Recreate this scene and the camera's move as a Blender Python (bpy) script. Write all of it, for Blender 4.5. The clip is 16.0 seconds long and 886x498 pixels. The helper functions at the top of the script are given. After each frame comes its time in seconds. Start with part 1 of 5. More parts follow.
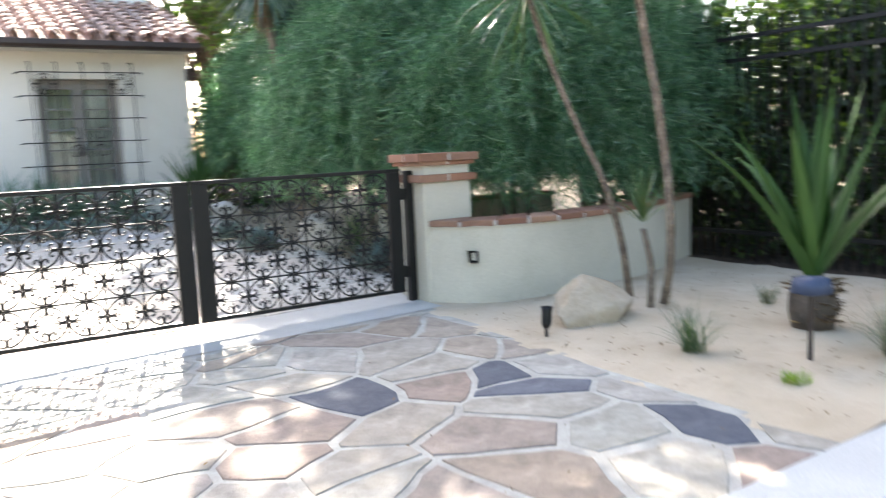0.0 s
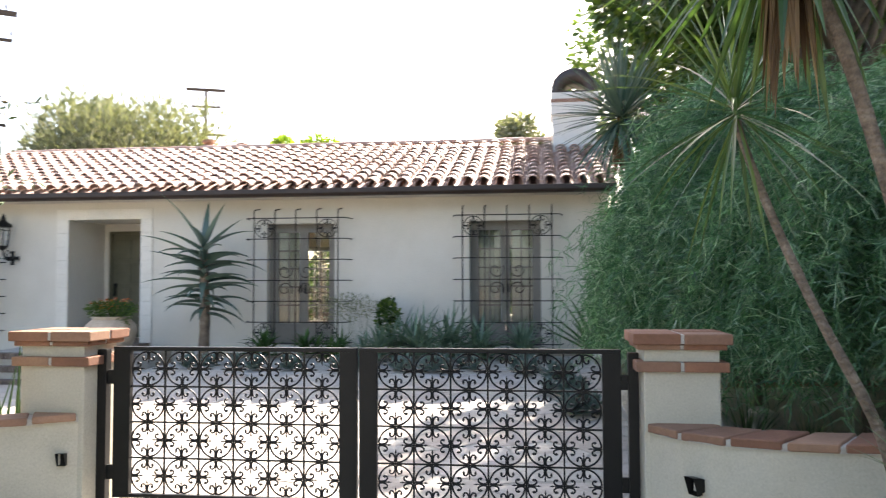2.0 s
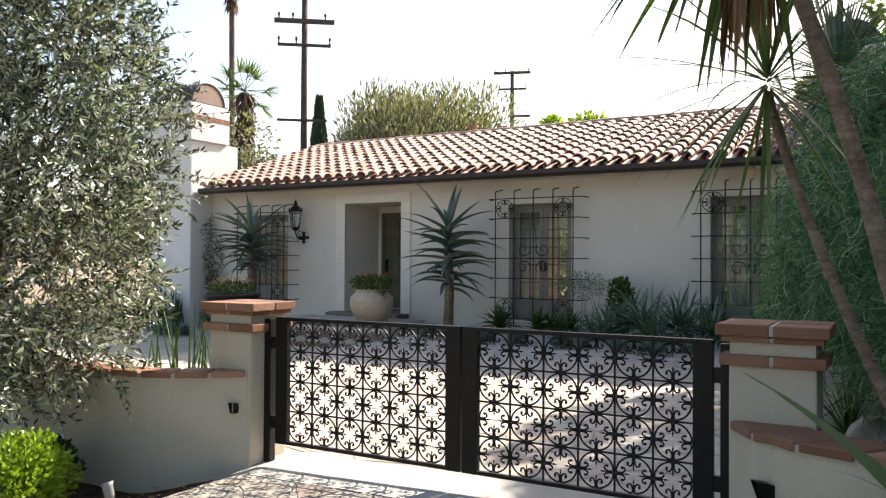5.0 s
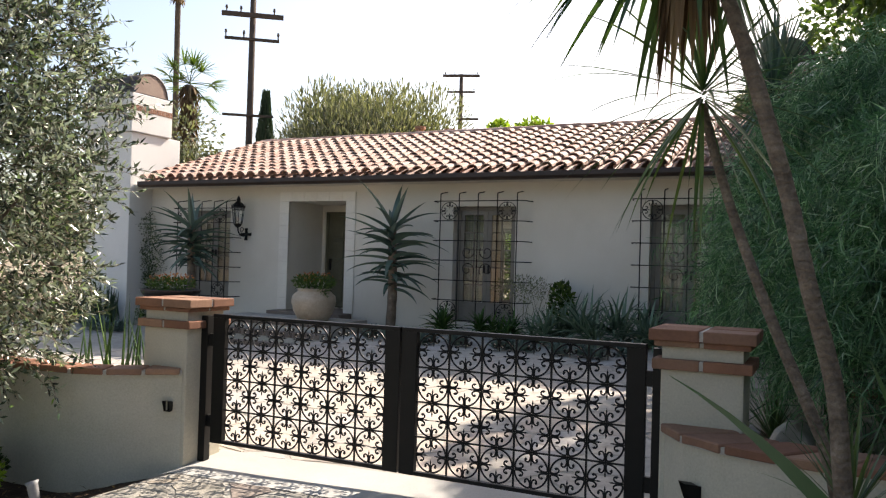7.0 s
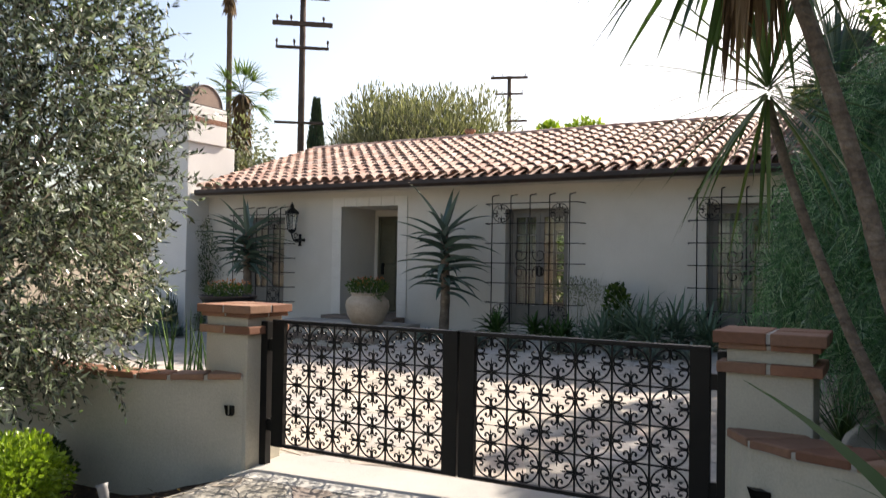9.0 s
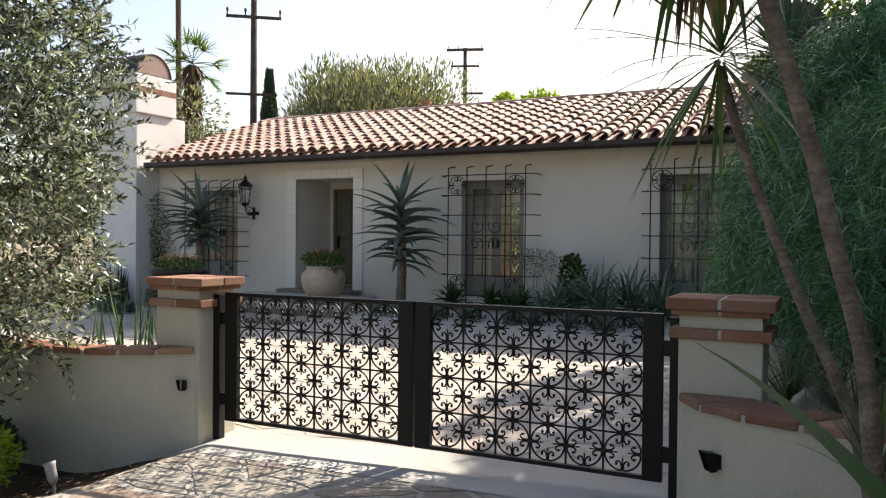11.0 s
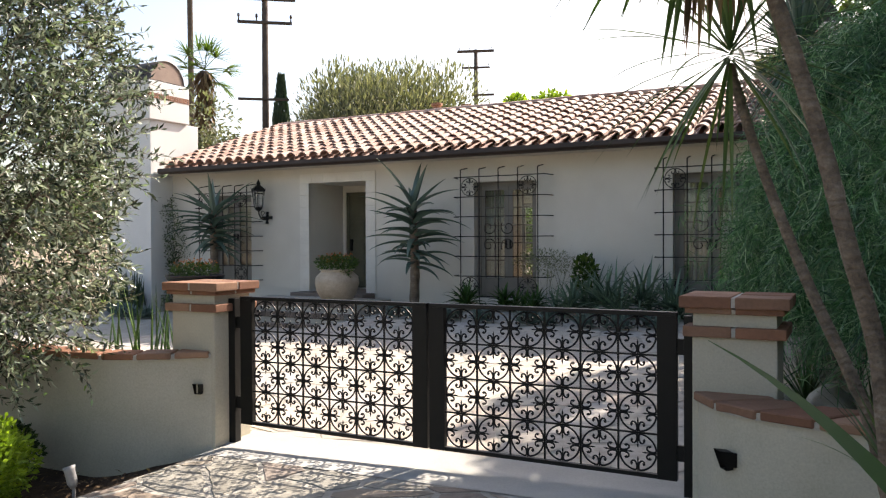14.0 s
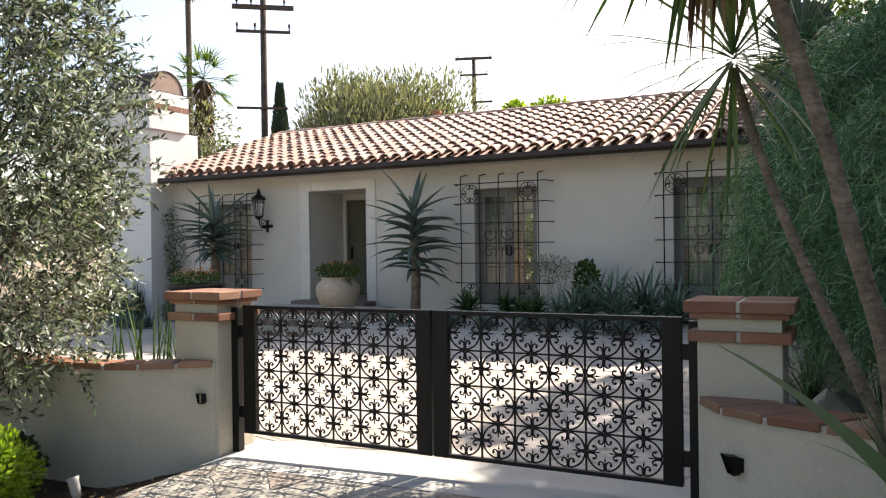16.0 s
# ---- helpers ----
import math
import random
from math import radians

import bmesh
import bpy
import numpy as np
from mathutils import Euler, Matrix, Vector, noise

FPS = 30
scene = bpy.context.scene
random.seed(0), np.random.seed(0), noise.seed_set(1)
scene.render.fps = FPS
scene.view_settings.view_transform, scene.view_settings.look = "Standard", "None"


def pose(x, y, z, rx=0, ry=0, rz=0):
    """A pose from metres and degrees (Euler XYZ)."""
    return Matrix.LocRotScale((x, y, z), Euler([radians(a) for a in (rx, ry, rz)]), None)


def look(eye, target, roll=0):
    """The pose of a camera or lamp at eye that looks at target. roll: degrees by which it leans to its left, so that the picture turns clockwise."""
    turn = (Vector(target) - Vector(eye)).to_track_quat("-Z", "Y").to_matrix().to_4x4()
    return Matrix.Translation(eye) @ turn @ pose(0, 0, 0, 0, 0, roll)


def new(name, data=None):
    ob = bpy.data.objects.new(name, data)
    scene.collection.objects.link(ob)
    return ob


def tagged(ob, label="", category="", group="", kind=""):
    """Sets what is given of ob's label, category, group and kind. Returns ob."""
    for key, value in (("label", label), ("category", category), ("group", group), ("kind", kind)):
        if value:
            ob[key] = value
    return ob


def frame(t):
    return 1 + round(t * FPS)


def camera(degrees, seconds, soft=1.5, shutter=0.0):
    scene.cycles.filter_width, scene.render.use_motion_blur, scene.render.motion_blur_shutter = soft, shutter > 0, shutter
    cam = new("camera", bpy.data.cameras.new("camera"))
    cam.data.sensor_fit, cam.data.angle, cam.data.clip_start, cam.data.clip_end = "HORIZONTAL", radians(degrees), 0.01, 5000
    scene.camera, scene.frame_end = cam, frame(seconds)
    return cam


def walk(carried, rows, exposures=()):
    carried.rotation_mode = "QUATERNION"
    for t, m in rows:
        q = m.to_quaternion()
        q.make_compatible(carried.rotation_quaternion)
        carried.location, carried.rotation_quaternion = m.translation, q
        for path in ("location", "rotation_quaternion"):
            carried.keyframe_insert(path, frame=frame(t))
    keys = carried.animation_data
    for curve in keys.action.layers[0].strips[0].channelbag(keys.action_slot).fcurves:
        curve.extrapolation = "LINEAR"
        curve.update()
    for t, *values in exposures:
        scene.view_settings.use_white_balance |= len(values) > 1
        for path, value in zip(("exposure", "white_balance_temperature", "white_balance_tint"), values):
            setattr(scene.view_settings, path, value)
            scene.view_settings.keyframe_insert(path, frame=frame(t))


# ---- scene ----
cam = camera(58.7, 16.0, soft=1.2, shutter=0.5)
PATH = [
    (0, (0.225, -5.969, 1.281), (1.289, -4.294, 1.027), -2.6),
    (0.5, (1.117, -5.835, 1.338), (1.756, -3.951, 1.133), -0.2),
    (1, (1.89, -5.706, 1.459), (2.181, -3.728, 1.473), -0.9),
    (1.1, (2.046, -5.706, 1.466), (2.247, -3.717, 1.521), -1.0),
    (1.5, (2.552, -5.664, 1.54), (2.454, -3.669, 1.655), 0.8),
    (2, (3.057, -5.428, 1.555), (2.817, -3.445, 1.647), -0.2),
    (2.5, (3.58, -5.154, 1.602), (3.003, -3.242, 1.7), 0.3),
    (3, (3.952, -4.956, 1.579), (3.269, -3.083, 1.732), 0.0),
    (3.5, (4.249, -4.893, 1.613), (3.253, -3.162, 1.73), 0.6),
    (4, (4.422, -5.046, 1.633), (3.383, -3.343, 1.784), 0.2),
    (4.5, (4.536, -5.157, 1.639), (3.524, -3.434, 1.738), -0.1),
    (5, (4.599, -5.155, 1.609), (3.601, -3.422, 1.638), 0.3),
    (7.3, (4.629, -5.159, 1.607), (3.759, -3.359, 1.648), 1.7),
    (7.5, (4.609, -5.171, 1.618), (3.726, -3.377, 1.673), 1.5),
    (8, (4.583, -5.171, 1.637), (3.623, -3.418, 1.729), 1.0),
    (8.5, (4.575, -5.177, 1.638), (3.596, -3.437, 1.759), 0.8),
    (9, (4.581, -5.17, 1.612), (3.594, -3.432, 1.651), 0.9),
    (9.5, (4.575, -5.135, 1.595), (3.674, -3.35, 1.581), 0.8),
    (9.7, (4.574, -5.103, 1.604), (3.69, -3.309, 1.585), 0.7),
    (12, (4.569, -5.131, 1.573), (3.67, -3.345, 1.535), 0.4),
    (12.5, (4.574, -5.132, 1.583), (3.683, -3.342, 1.532), 0.8),
    (13, (4.585, -5.134, 1.592), (3.691, -3.346, 1.553), -0.0),
    (13.5, (4.583, -5.132, 1.587), (3.683, -3.346, 1.564), -0.1),
    (14, (4.584, -5.133, 1.584), (3.663, -3.357, 1.562), -0.3),
    (14.5, (4.585, -5.153, 1.596), (3.65, -3.385, 1.582), -0.3),
    (15, (4.59, -5.154, 1.594), (3.66, -3.384, 1.574), -0.6),
    (15.5, (4.579, -5.144, 1.584), (3.657, -3.369, 1.572), -0.6),
    (16, (4.559, -5.142, 1.583), (3.64, -3.366, 1.579), -0.8),
]
EXPOSURES = [(0, 2.98, 6900, 12), (1, 2.8, 6900, 12), (1.5, 2.6, 7000, 13), (2.5, 2.12, 7200, 15), (3.5, 1.75, 7300, 15), (5, 1.43, 7300, 15), (9, 1.08, 7300, 15), (16, 1.4, 7300, 15)]
walk(cam, [(t, look(eye, target, roll)) for t, eye, target, roll in PATH], EXPOSURES)

# ---- light ----
SUN_DIR = Vector((0.34, 1.25, 1.0)).normalized()
world = bpy.data.worlds.new("sky")
scene.world = world
world.use_nodes = True
wn = world.node_tree
sky = wn.nodes.new("ShaderNodeTexSky")
sky.sky_type = 'NISHITA'
sky.sun_disc = False
sky.sun_elevation = math.asin(SUN_DIR.z)
sky.sun_rotation = math.atan2(SUN_DIR.x, SUN_DIR.y)
sky.dust_density = 2.2
sky.air_density = 1.0
wn.links.new(sky.outputs[0], wn.nodes["Background"].inputs[0])
wn.nodes["Background"].inputs[1].default_value = 0.12
sun = new("sun", bpy.data.lights.new("sun", 'SUN'))
sun.data.energy, sun.data.angle, sun.data.color = 5.0, radians(0.5), (1.0, 0.965, 0.91)
sun.matrix_world = look((0, 0, 30), Vector((0, 0, 30)) - SUN_DIR)


# ---- small tools ----
R = random.Random(7)


def mesh_of(bm, name, material, smooth=False):
    me = bpy.data.meshes.new(name)
    bm.normal_update()
    bm.to_mesh(me)
    bm.free()
    if material:
        me.materials.append(material)
    if smooth:
        me.polygons.foreach_set("use_smooth", [True] * len(me.polygons))
    return me


def part(name, bm, material, parent=None, label="", smooth=False):
    ob = new(name, mesh_of(bm, name, material, smooth))
    if parent:
        ob.parent = parent
    if label:
        ob["label"] = label
    return ob


def shared(name, me, m, parent):
    ob = new(name, me)
    ob.parent = parent
    ob.matrix_local = m
    return ob


def empty(name, m, label, category, group="", kind=""):
    ob = new(name)
    ob.matrix_basis = m
    return tagged(ob, label, category, group, kind)


def box(bm, x0, x1, y0, y1, z0, z1, bevel=0.0):
    r = bmesh.ops.create_cube(bm, size=1.0, matrix=Matrix.LocRotScale(((x0 + x1) / 2, (y0 + y1) / 2, (z0 + z1) / 2), None, (x1 - x0, y1 - y0, z1 - z0)))
    if bevel:
        es = {e for v in r["verts"] for e in v.link_edges}
        bmesh.ops.bevel(bm, geom=list(es), offset=bevel, segments=2, affect='EDGES', profile=0.6)
    return bm


def boxes(*rows, bevel=0.0):
    bm = bmesh.new()
    for r in rows:
        box(bm, *r, bevel=bevel)
    return bm


def raw(verts, faces):
    bm = bmesh.new()
    vs = [bm.verts.new(v) for v in verts]
    for f in faces:
        try:
            bm.faces.new([vs[i] for i in f])
        except ValueError:
            pass
    return bm


def tube_data(points, radii, sides=8, cap=True):
    """Verts and faces of a round tube along points."""
    pts = [Vector(p) for p in points]
    vs, fs = [], []
    up = Vector((0, 0, 1))
    side = None
    for i, p in enumerate(pts):
        d = (pts[min(i + 1, len(pts) - 1)] - pts[max(i - 1, 0)]).normalized()
        if side is None:
            side = d.cross(up if abs(d.z) < 0.9 else Vector((1, 0, 0))).normalized()
        else:
            side = (side - d * side.dot(d)).normalized()
        other = d.cross(side)
        r = radii[i] if hasattr(radii, "__len__") else radii
        for k in range(sides):
            a = math.tau * k / sides
            vs.append(p + side * (r * math.cos(a)) + other * (r * math.sin(a)))
    for i in range(len(pts) - 1):
        for k in range(sides):
            a, b = i * sides + k, i * sides + (k + 1) % sides
            fs.append((a, b, b + sides, a + sides))
    if cap:
        fs.append(tuple(range(sides))[::-1])
        fs.append(tuple(range((len(pts) - 1) * sides, len(pts) * sides)))
    return vs, fs


class Soup:
    """Gathers verts and faces of many small shapes into one mesh."""

    def __init__(self):
        self.v, self.f = [], []

    def add(self, vs, fs):
        o = len(self.v)
        self.v.extend(tuple(v) for v in vs)
        self.f.extend(tuple(i + o for i in f) for f in fs)

    def tube(self, points, radii, sides=6, cap=True):
        self.add(*tube_data(points, radii, sides, cap))

    def mesh(self, name, material, smooth=False):
        me = bpy.data.meshes.new(name)
        me.from_pydata(self.v, [], self.f)
        if material:
            me.materials.append(material)
        if smooth:
            me.polygons.foreach_set("use_smooth", [True] * len(me.polygons))
        me.update()
        return me

    def part(self, name, material, parent=None, label="", smooth=False):
        ob = new(name, self.mesh(name, material, smooth))
        if parent:
            ob.parent = parent
        if label:
            ob["label"] = label
        return ob


# ---- materials ----
def material(name, build):
    m = bpy.data.materials.new(name)
    m.use_nodes = True
    nt = m.node_tree
    b = nt.nodes["Principled BSDF"]
    build(nt, b)
    return m


def node(nt, kind, **inputs):
    n = nt.nodes.new(kind)
    for k, v in inputs.items():
        n.inputs[k].default_value = v
    return n


def coords(nt):
    return nt.nodes.new("ShaderNodeTexCoord").outputs["Object"]


def noise_tex(nt, scale, detail=5.0, rough=0.6, vec=None):
    n = node(nt, "ShaderNodeTexNoise", Scale=scale, Detail=detail, Roughness=rough)
    nt.links.new(vec if vec else coords(nt), n.inputs["Vector"])
    return n.outputs["Fac"]


def ramp(nt, fac, stops):
    r = nt.nodes.new("ShaderNodeValToRGB")
    while len(r.color_ramp.elements) < len(stops):
        r.color_ramp.elements.new(0.5)
    for e, (p, c) in zip(r.color_ramp.elements, stops):
        e.position = p
        e.color = (*c, 1) if len(c) == 3 else c
    nt.links.new(fac, r.inputs[0])
    return r.outputs[0]


def mix(nt, fac, a, b, mode='MIX'):
    n = nt.nodes.new("ShaderNodeMix")
    n.data_type, n.blend_type = 'RGBA', mode
    for sock, v in ((n.inputs[0], fac), (n.inputs[6], a), (n.inputs[7], b)):
        if hasattr(v, "is_output"):
            nt.links.new(v, sock)
        elif isinstance(v, (int, float)):
            sock.default_value = v
        else:
            sock.default_value = (*v, 1)
    return n.outputs[2]


def bump(nt, b, height, strength=0.3, dist=0.01):
    n = node(nt, "ShaderNodeBump", Strength=strength, Distance=dist)
    nt.links.new(height, n.inputs["Height"])
    nt.links.new(n.outputs[0], b.inputs["Normal"])


def rnd(nt, island=False):
    if island:
        return nt.nodes.new("ShaderNodeNewGeometry").outputs["Random Per Island"]
    return nt.nodes.new("ShaderNodeObjectInfo").outputs["Random"]


def speckled(name, c0, c1, big=1.2, fine=40.0, rough=0.85, relief=0.3, dist=0.006, spec=0.3, stain=None, metal=0.0):
    def build(nt, b):
        col = ramp(nt, noise_tex(nt, big, 6, 0.65), [(0.3, c0), (0.7, c1)])
        f = noise_tex(nt, fine, 4, 0.7)
        col = mix(nt, 0.35, col, ramp(nt, f, [(0.25, (0.35, 0.35, 0.35)), (0.75, (1, 1, 1))]), 'MULTIPLY')
        if stain:
            col = mix(nt, ramp(nt, noise_tex(nt, big * 2.7, 8, 0.75), [(0.52, (0, 0, 0)), (0.75, (0.8, 0.8, 0.8))]), col, stain)
        nt.links.new(col, b.inputs["Base Color"])
        b.inputs["Roughness"].default_value = rough
        b.inputs["Metallic"].default_value = metal
        b.inputs["Specular IOR Level"].default_value = spec
        bump(nt, b, f, relief, dist)
    return material(name, build)


def by_random(name, stops, island=False, rough=0.8, fine=25.0, relief=0.4, dist=0.006, mottling=0.5, spec=0.3, big=3.0, tint=(0.45, 0.42, 0.4)):
    """Pieces that differ from one another, with mottling and grain."""
    def build(nt, b):
        r = ramp(nt, rnd(nt, island), stops)
        n = noise_tex(nt, big, 6, 0.7)
        col = mix(nt, mottling, r, ramp(nt, n, [(0.3, tint), (0.7, (1.1, 1.08, 1.05))]), 'MULTIPLY')
        f = noise_tex(nt, fine, 5, 0.7)
        col = mix(nt, 0.3, col, ramp(nt, f, [(0.3, (0.4, 0.4, 0.4)), (0.7, (1, 1, 1))]), 'MULTIPLY')
        nt.links.new(col, b.inputs["Base Color"])
        b.inputs["Roughness"].default_value = rough
        b.inputs["Specular IOR Level"].default_value = spec
        bump(nt, b, f, relief, dist)
    return material(name, build)


def leafy(name, stops, rough=0.5, trans=0.25, spec=0.4, lit=(1.6, 1.7, 0.7)):
    def build(nt, b):
        r = ramp(nt, rnd(nt, True), stops)
        n = noise_tex(nt, 1.5, 4)
        col = mix(nt, 0.5, r, ramp(nt, n, [(0.3, (0.55, 0.6, 0.5)), (0.7, (1.2, 1.15, 1.0))]), 'MULTIPLY')
        nt.links.new(col, b.inputs["Base Color"])
        b.inputs["Roughness"].default_value = rough
        b.inputs["Specular IOR Level"].default_value = spec
        t = nt.nodes.new("ShaderNodeBsdfTranslucent")
        nt.links.new(mix(nt, 1.0, col, lit, 'MULTIPLY'), t.inputs[0])
        m = nt.nodes.new("ShaderNodeMixShader")
        m.inputs[0].default_value = trans
        nt.links.new(b.outputs[0], m.inputs[1])
        nt.links.new(t.outputs[0], m.inputs[2])
        nt.links.new(m.outputs[0], nt.nodes["Material Output"].inputs[0])
    return material(name, build)


STUCCO = speckled("stucco", (0.64, 0.60, 0.52), (0.74, 0.70, 0.62), 0.7, 60, 0.92, 0.35, 0.006, 0.2)
WHITE_STUCCO = speckled("white_stucco", (0.72, 0.71, 0.68), (0.8, 0.79, 0.76), 0.8, 60, 0.92, 0.35, 0.006, 0.2)
STUCCO_WALL = speckled("garden_wall_stucco", (0.5, 0.46, 0.36), (0.63, 0.58, 0.47), 1.1, 70, 0.92, 0.4, 0.005, 0.2)
WHITE_TRIM = speckled("pale_cast_stone", (0.72, 0.68, 0.6), (0.82, 0.78, 0.7), 2.0, 50, 0.85, 0.3, 0.004)
IRON = speckled("black_iron", (0.005, 0.005, 0.005), (0.011, 0.010, 0.009), 3.0, 80, 0.45, 0.15, 0.002, 0.25)
RUSTY_IRON = speckled("dark_wrought_iron", (0.01, 0.009, 0.008), (0.025, 0.019, 0.015), 4.0, 60, 0.6, 0.3, 0.002, 0.25)
GUTTER = speckled("dark_brown_metal", (0.032, 0.021, 0.017), (0.055, 0.037, 0.029), 1.5, 60, 0.5, 0.1, 0.002, 0.3)
COPPER = speckled("dark_cap_metal", (0.05, 0.045, 0.045), (0.1, 0.085, 0.08), 1.5, 40, 0.55, 0.2, 0.002, 0.4, metal=0.4)
BRICK = by_random("terracotta_brick", [(0.0, (0.25, 0.12, 0.075)), (0.4, (0.34, 0.165, 0.1)), (0.75, (0.29, 0.16, 0.105)), (1.0, (0.4, 0.235, 0.15))], fine=45, relief=0.5, dist=0.004)
# greyer and darker than terracotta_brick, for the steps and porch floor
GREY_BRICK = by_random("grey_brown_brick", [(0.0, (0.13, 0.1, 0.085)), (0.5, (0.2, 0.155, 0.13)), (1.0, (0.27, 0.215, 0.18))], fine=45, relief=0.5, dist=0.004)
TILE = by_random("clay_roof_tile", [(0.0, (0.44, 0.26, 0.2)), (0.35, (0.55, 0.36, 0.285)), (0.7, (0.64, 0.46, 0.375)), (1.0, (0.5, 0.37, 0.32))], fine=30, mottling=0.7, rough=0.75, big=2.2)
TILE_FAR = by_random("clay_roof_tile_row", [(0.0, (0.44, 0.26, 0.2)), (0.35, (0.55, 0.36, 0.285)), (0.7, (0.64, 0.46, 0.375)), (1.0, (0.5, 0.37, 0.32))], island=True, fine=30, mottling=0.7, rough=0.75, big=2.2)
MORTAR = speckled("mortar", (0.4, 0.37, 0.32), (0.56, 0.52, 0.46), 3.0, 80, 0.95, 0.5, 0.004)
JOINT = speckled("pale_paving_joint", (0.3, 0.28, 0.24), (0.48, 0.455, 0.395), 6.0, 70, 0.95, 0.5, 0.004)
STONE = by_random("flagstone", [(0.0, (0.36, 0.35, 0.31)), (0.13, (0.38, 0.36, 0.31)), (0.28, (0.43, 0.4, 0.34)), (0.4, (0.34, 0.27, 0.21)), (0.6, (0.38, 0.35, 0.3)), (0.8, (0.3, 0.23, 0.19)), (1.0, (0.42, 0.4, 0.36))], fine=16, relief=0.8, dist=0.014, mottling=0.85, big=5.0, tint=(0.5, 0.49, 0.46))
SLATE = by_random("dark_slate_flagstone", [(0.0, (0.085, 0.095, 0.115)), (1.0, (0.15, 0.155, 0.175))], fine=16, relief=0.8, dist=0.014, mottling=0.8, big=6.0, tint=(0.55, 0.55, 0.6))
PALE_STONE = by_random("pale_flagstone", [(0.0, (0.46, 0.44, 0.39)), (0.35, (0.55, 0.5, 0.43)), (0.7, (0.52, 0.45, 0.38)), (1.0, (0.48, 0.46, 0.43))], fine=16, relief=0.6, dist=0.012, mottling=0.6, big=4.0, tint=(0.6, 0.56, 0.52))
CONCRETE = speckled("pale_concrete", (0.42, 0.41, 0.38), (0.52, 0.51, 0.47), 1.2, 80, 0.9, 0.3, 0.004, 0.3)
SAND = speckled("decomposed_granite", (0.50, 0.40, 0.28), (0.62, 0.52, 0.39), 1.6, 120, 0.97, 0.8, 0.012, 0.1, stain=(0.4, 0.31, 0.22))
MULCH = speckled("dark_soil_mulch", (0.045, 0.032, 0.024), (0.11, 0.08, 0.058), 6.0, 60, 0.97, 1.0, 0.03, 0.1)
EARTH = speckled("dry_ground", (0.22, 0.18, 0.13), (0.32, 0.27, 0.2), 0.6, 20, 0.97, 0.6, 0.02, 0.1)
ROCK = speckled("tan_boulder", (0.36, 0.285, 0.195), (0.52, 0.43, 0.32), 3.0, 30, 0.9, 0.8, 0.02, 0.2, stain=(0.36, 0.27, 0.18))
def _ringed_bark(nt, b):
    """Grey-brown bark with fine rings round the stem and pale flecks."""
    wave = node(nt, "ShaderNodeTexWave", Scale=9.0, Distortion=7.0, Detail=4.0)
    wave.bands_direction = 'Z'
    wave.inputs["Detail Scale"].default_value = 2.5
    nt.links.new(coords(nt), wave.inputs["Vector"])
    col = ramp(nt, noise_tex(nt, 9.0, 6, 0.7), [(0.3, (0.1, 0.078, 0.06)), (0.55, (0.21, 0.165, 0.125)), (0.75, (0.33, 0.275, 0.215))])
    col = mix(nt, 0.16, col, ramp(nt, wave.outputs["Fac"], [(0.2, (0.35, 0.33, 0.3)), (0.7, (1.15, 1.1, 1.05))]), 'MULTIPLY')
    fleck = noise_tex(nt, 85.0, 4, 0.75)
    col = mix(nt, 0.5, col, ramp(nt, fleck, [(0.3, (0.4, 0.4, 0.4)), (0.65, (1.25, 1.2, 1.15))]), 'MULTIPLY')
    nt.links.new(col, b.inputs["Base Color"])
    b.inputs["Roughness"].default_value = 0.92
    b.inputs["Specular IOR Level"].default_value = 0.2
    bump(nt, b, mix(nt, 0.5, wave.outputs["Fac"], fleck), 0.8, 0.012)


BARK = material("ringed_grey_brown_bark", _ringed_bark)
BARK_DARK = speckled("dark_bark", (0.07, 0.055, 0.042), (0.16, 0.125, 0.095), 6.0, 50, 0.95, 0.9, 0.015, 0.2)
POLE_WOOD = speckled("weathered_pole_wood", (0.06, 0.045, 0.038), (0.12, 0.09, 0.07), 2.0, 40, 0.9, 0.5, 0.01, 0.2)
DOOR_PAINT = speckled("grey_brown_paint", (0.19, 0.175, 0.15), (0.25, 0.23, 0.2), 2.0, 60, 0.55, 0.12, 0.002, 0.4)
OLIVE_DOOR = speckled("olive_painted_wood", (0.10, 0.095, 0.06), (0.15, 0.14, 0.09), 2.0, 40, 0.6, 0.2, 0.003, 0.4)
POTTERY = speckled("pale_glazed_pottery", (0.44, 0.34, 0.24), (0.6, 0.49, 0.37), 3.0, 30, 0.6, 0.3, 0.004, 0.4, stain=(0.34, 0.24, 0.17))
ROOM = speckled("room_plaster", (0.46, 0.42, 0.36), (0.56, 0.52, 0.45), 1.0, 40, 0.9, 0.1, 0.002)
CURTAIN = leafy("white_curtain", [(0.0, (0.8, 0.8, 0.78)), (1.0, (0.84, 0.84, 0.82))], 0.9, 0.45, 0.1, (1.0, 1.0, 0.98))
FLOOR_WOOD = speckled("brown_floor_wood", (0.2, 0.135, 0.085), (0.32, 0.22, 0.14), 3.0, 30, 0.5, 0.1, 0.002)


def _glass(nt, b):
    b.inputs["Base Color"].default_value = (0.92, 0.96, 0.95, 1)
    b.inputs["Roughness"].default_value = 0.02
    b.inputs["IOR"].default_value = 1.5
    b.inputs["Transmission Weight"].default_value = 1.0


GLASS = material("window_glass", _glass)

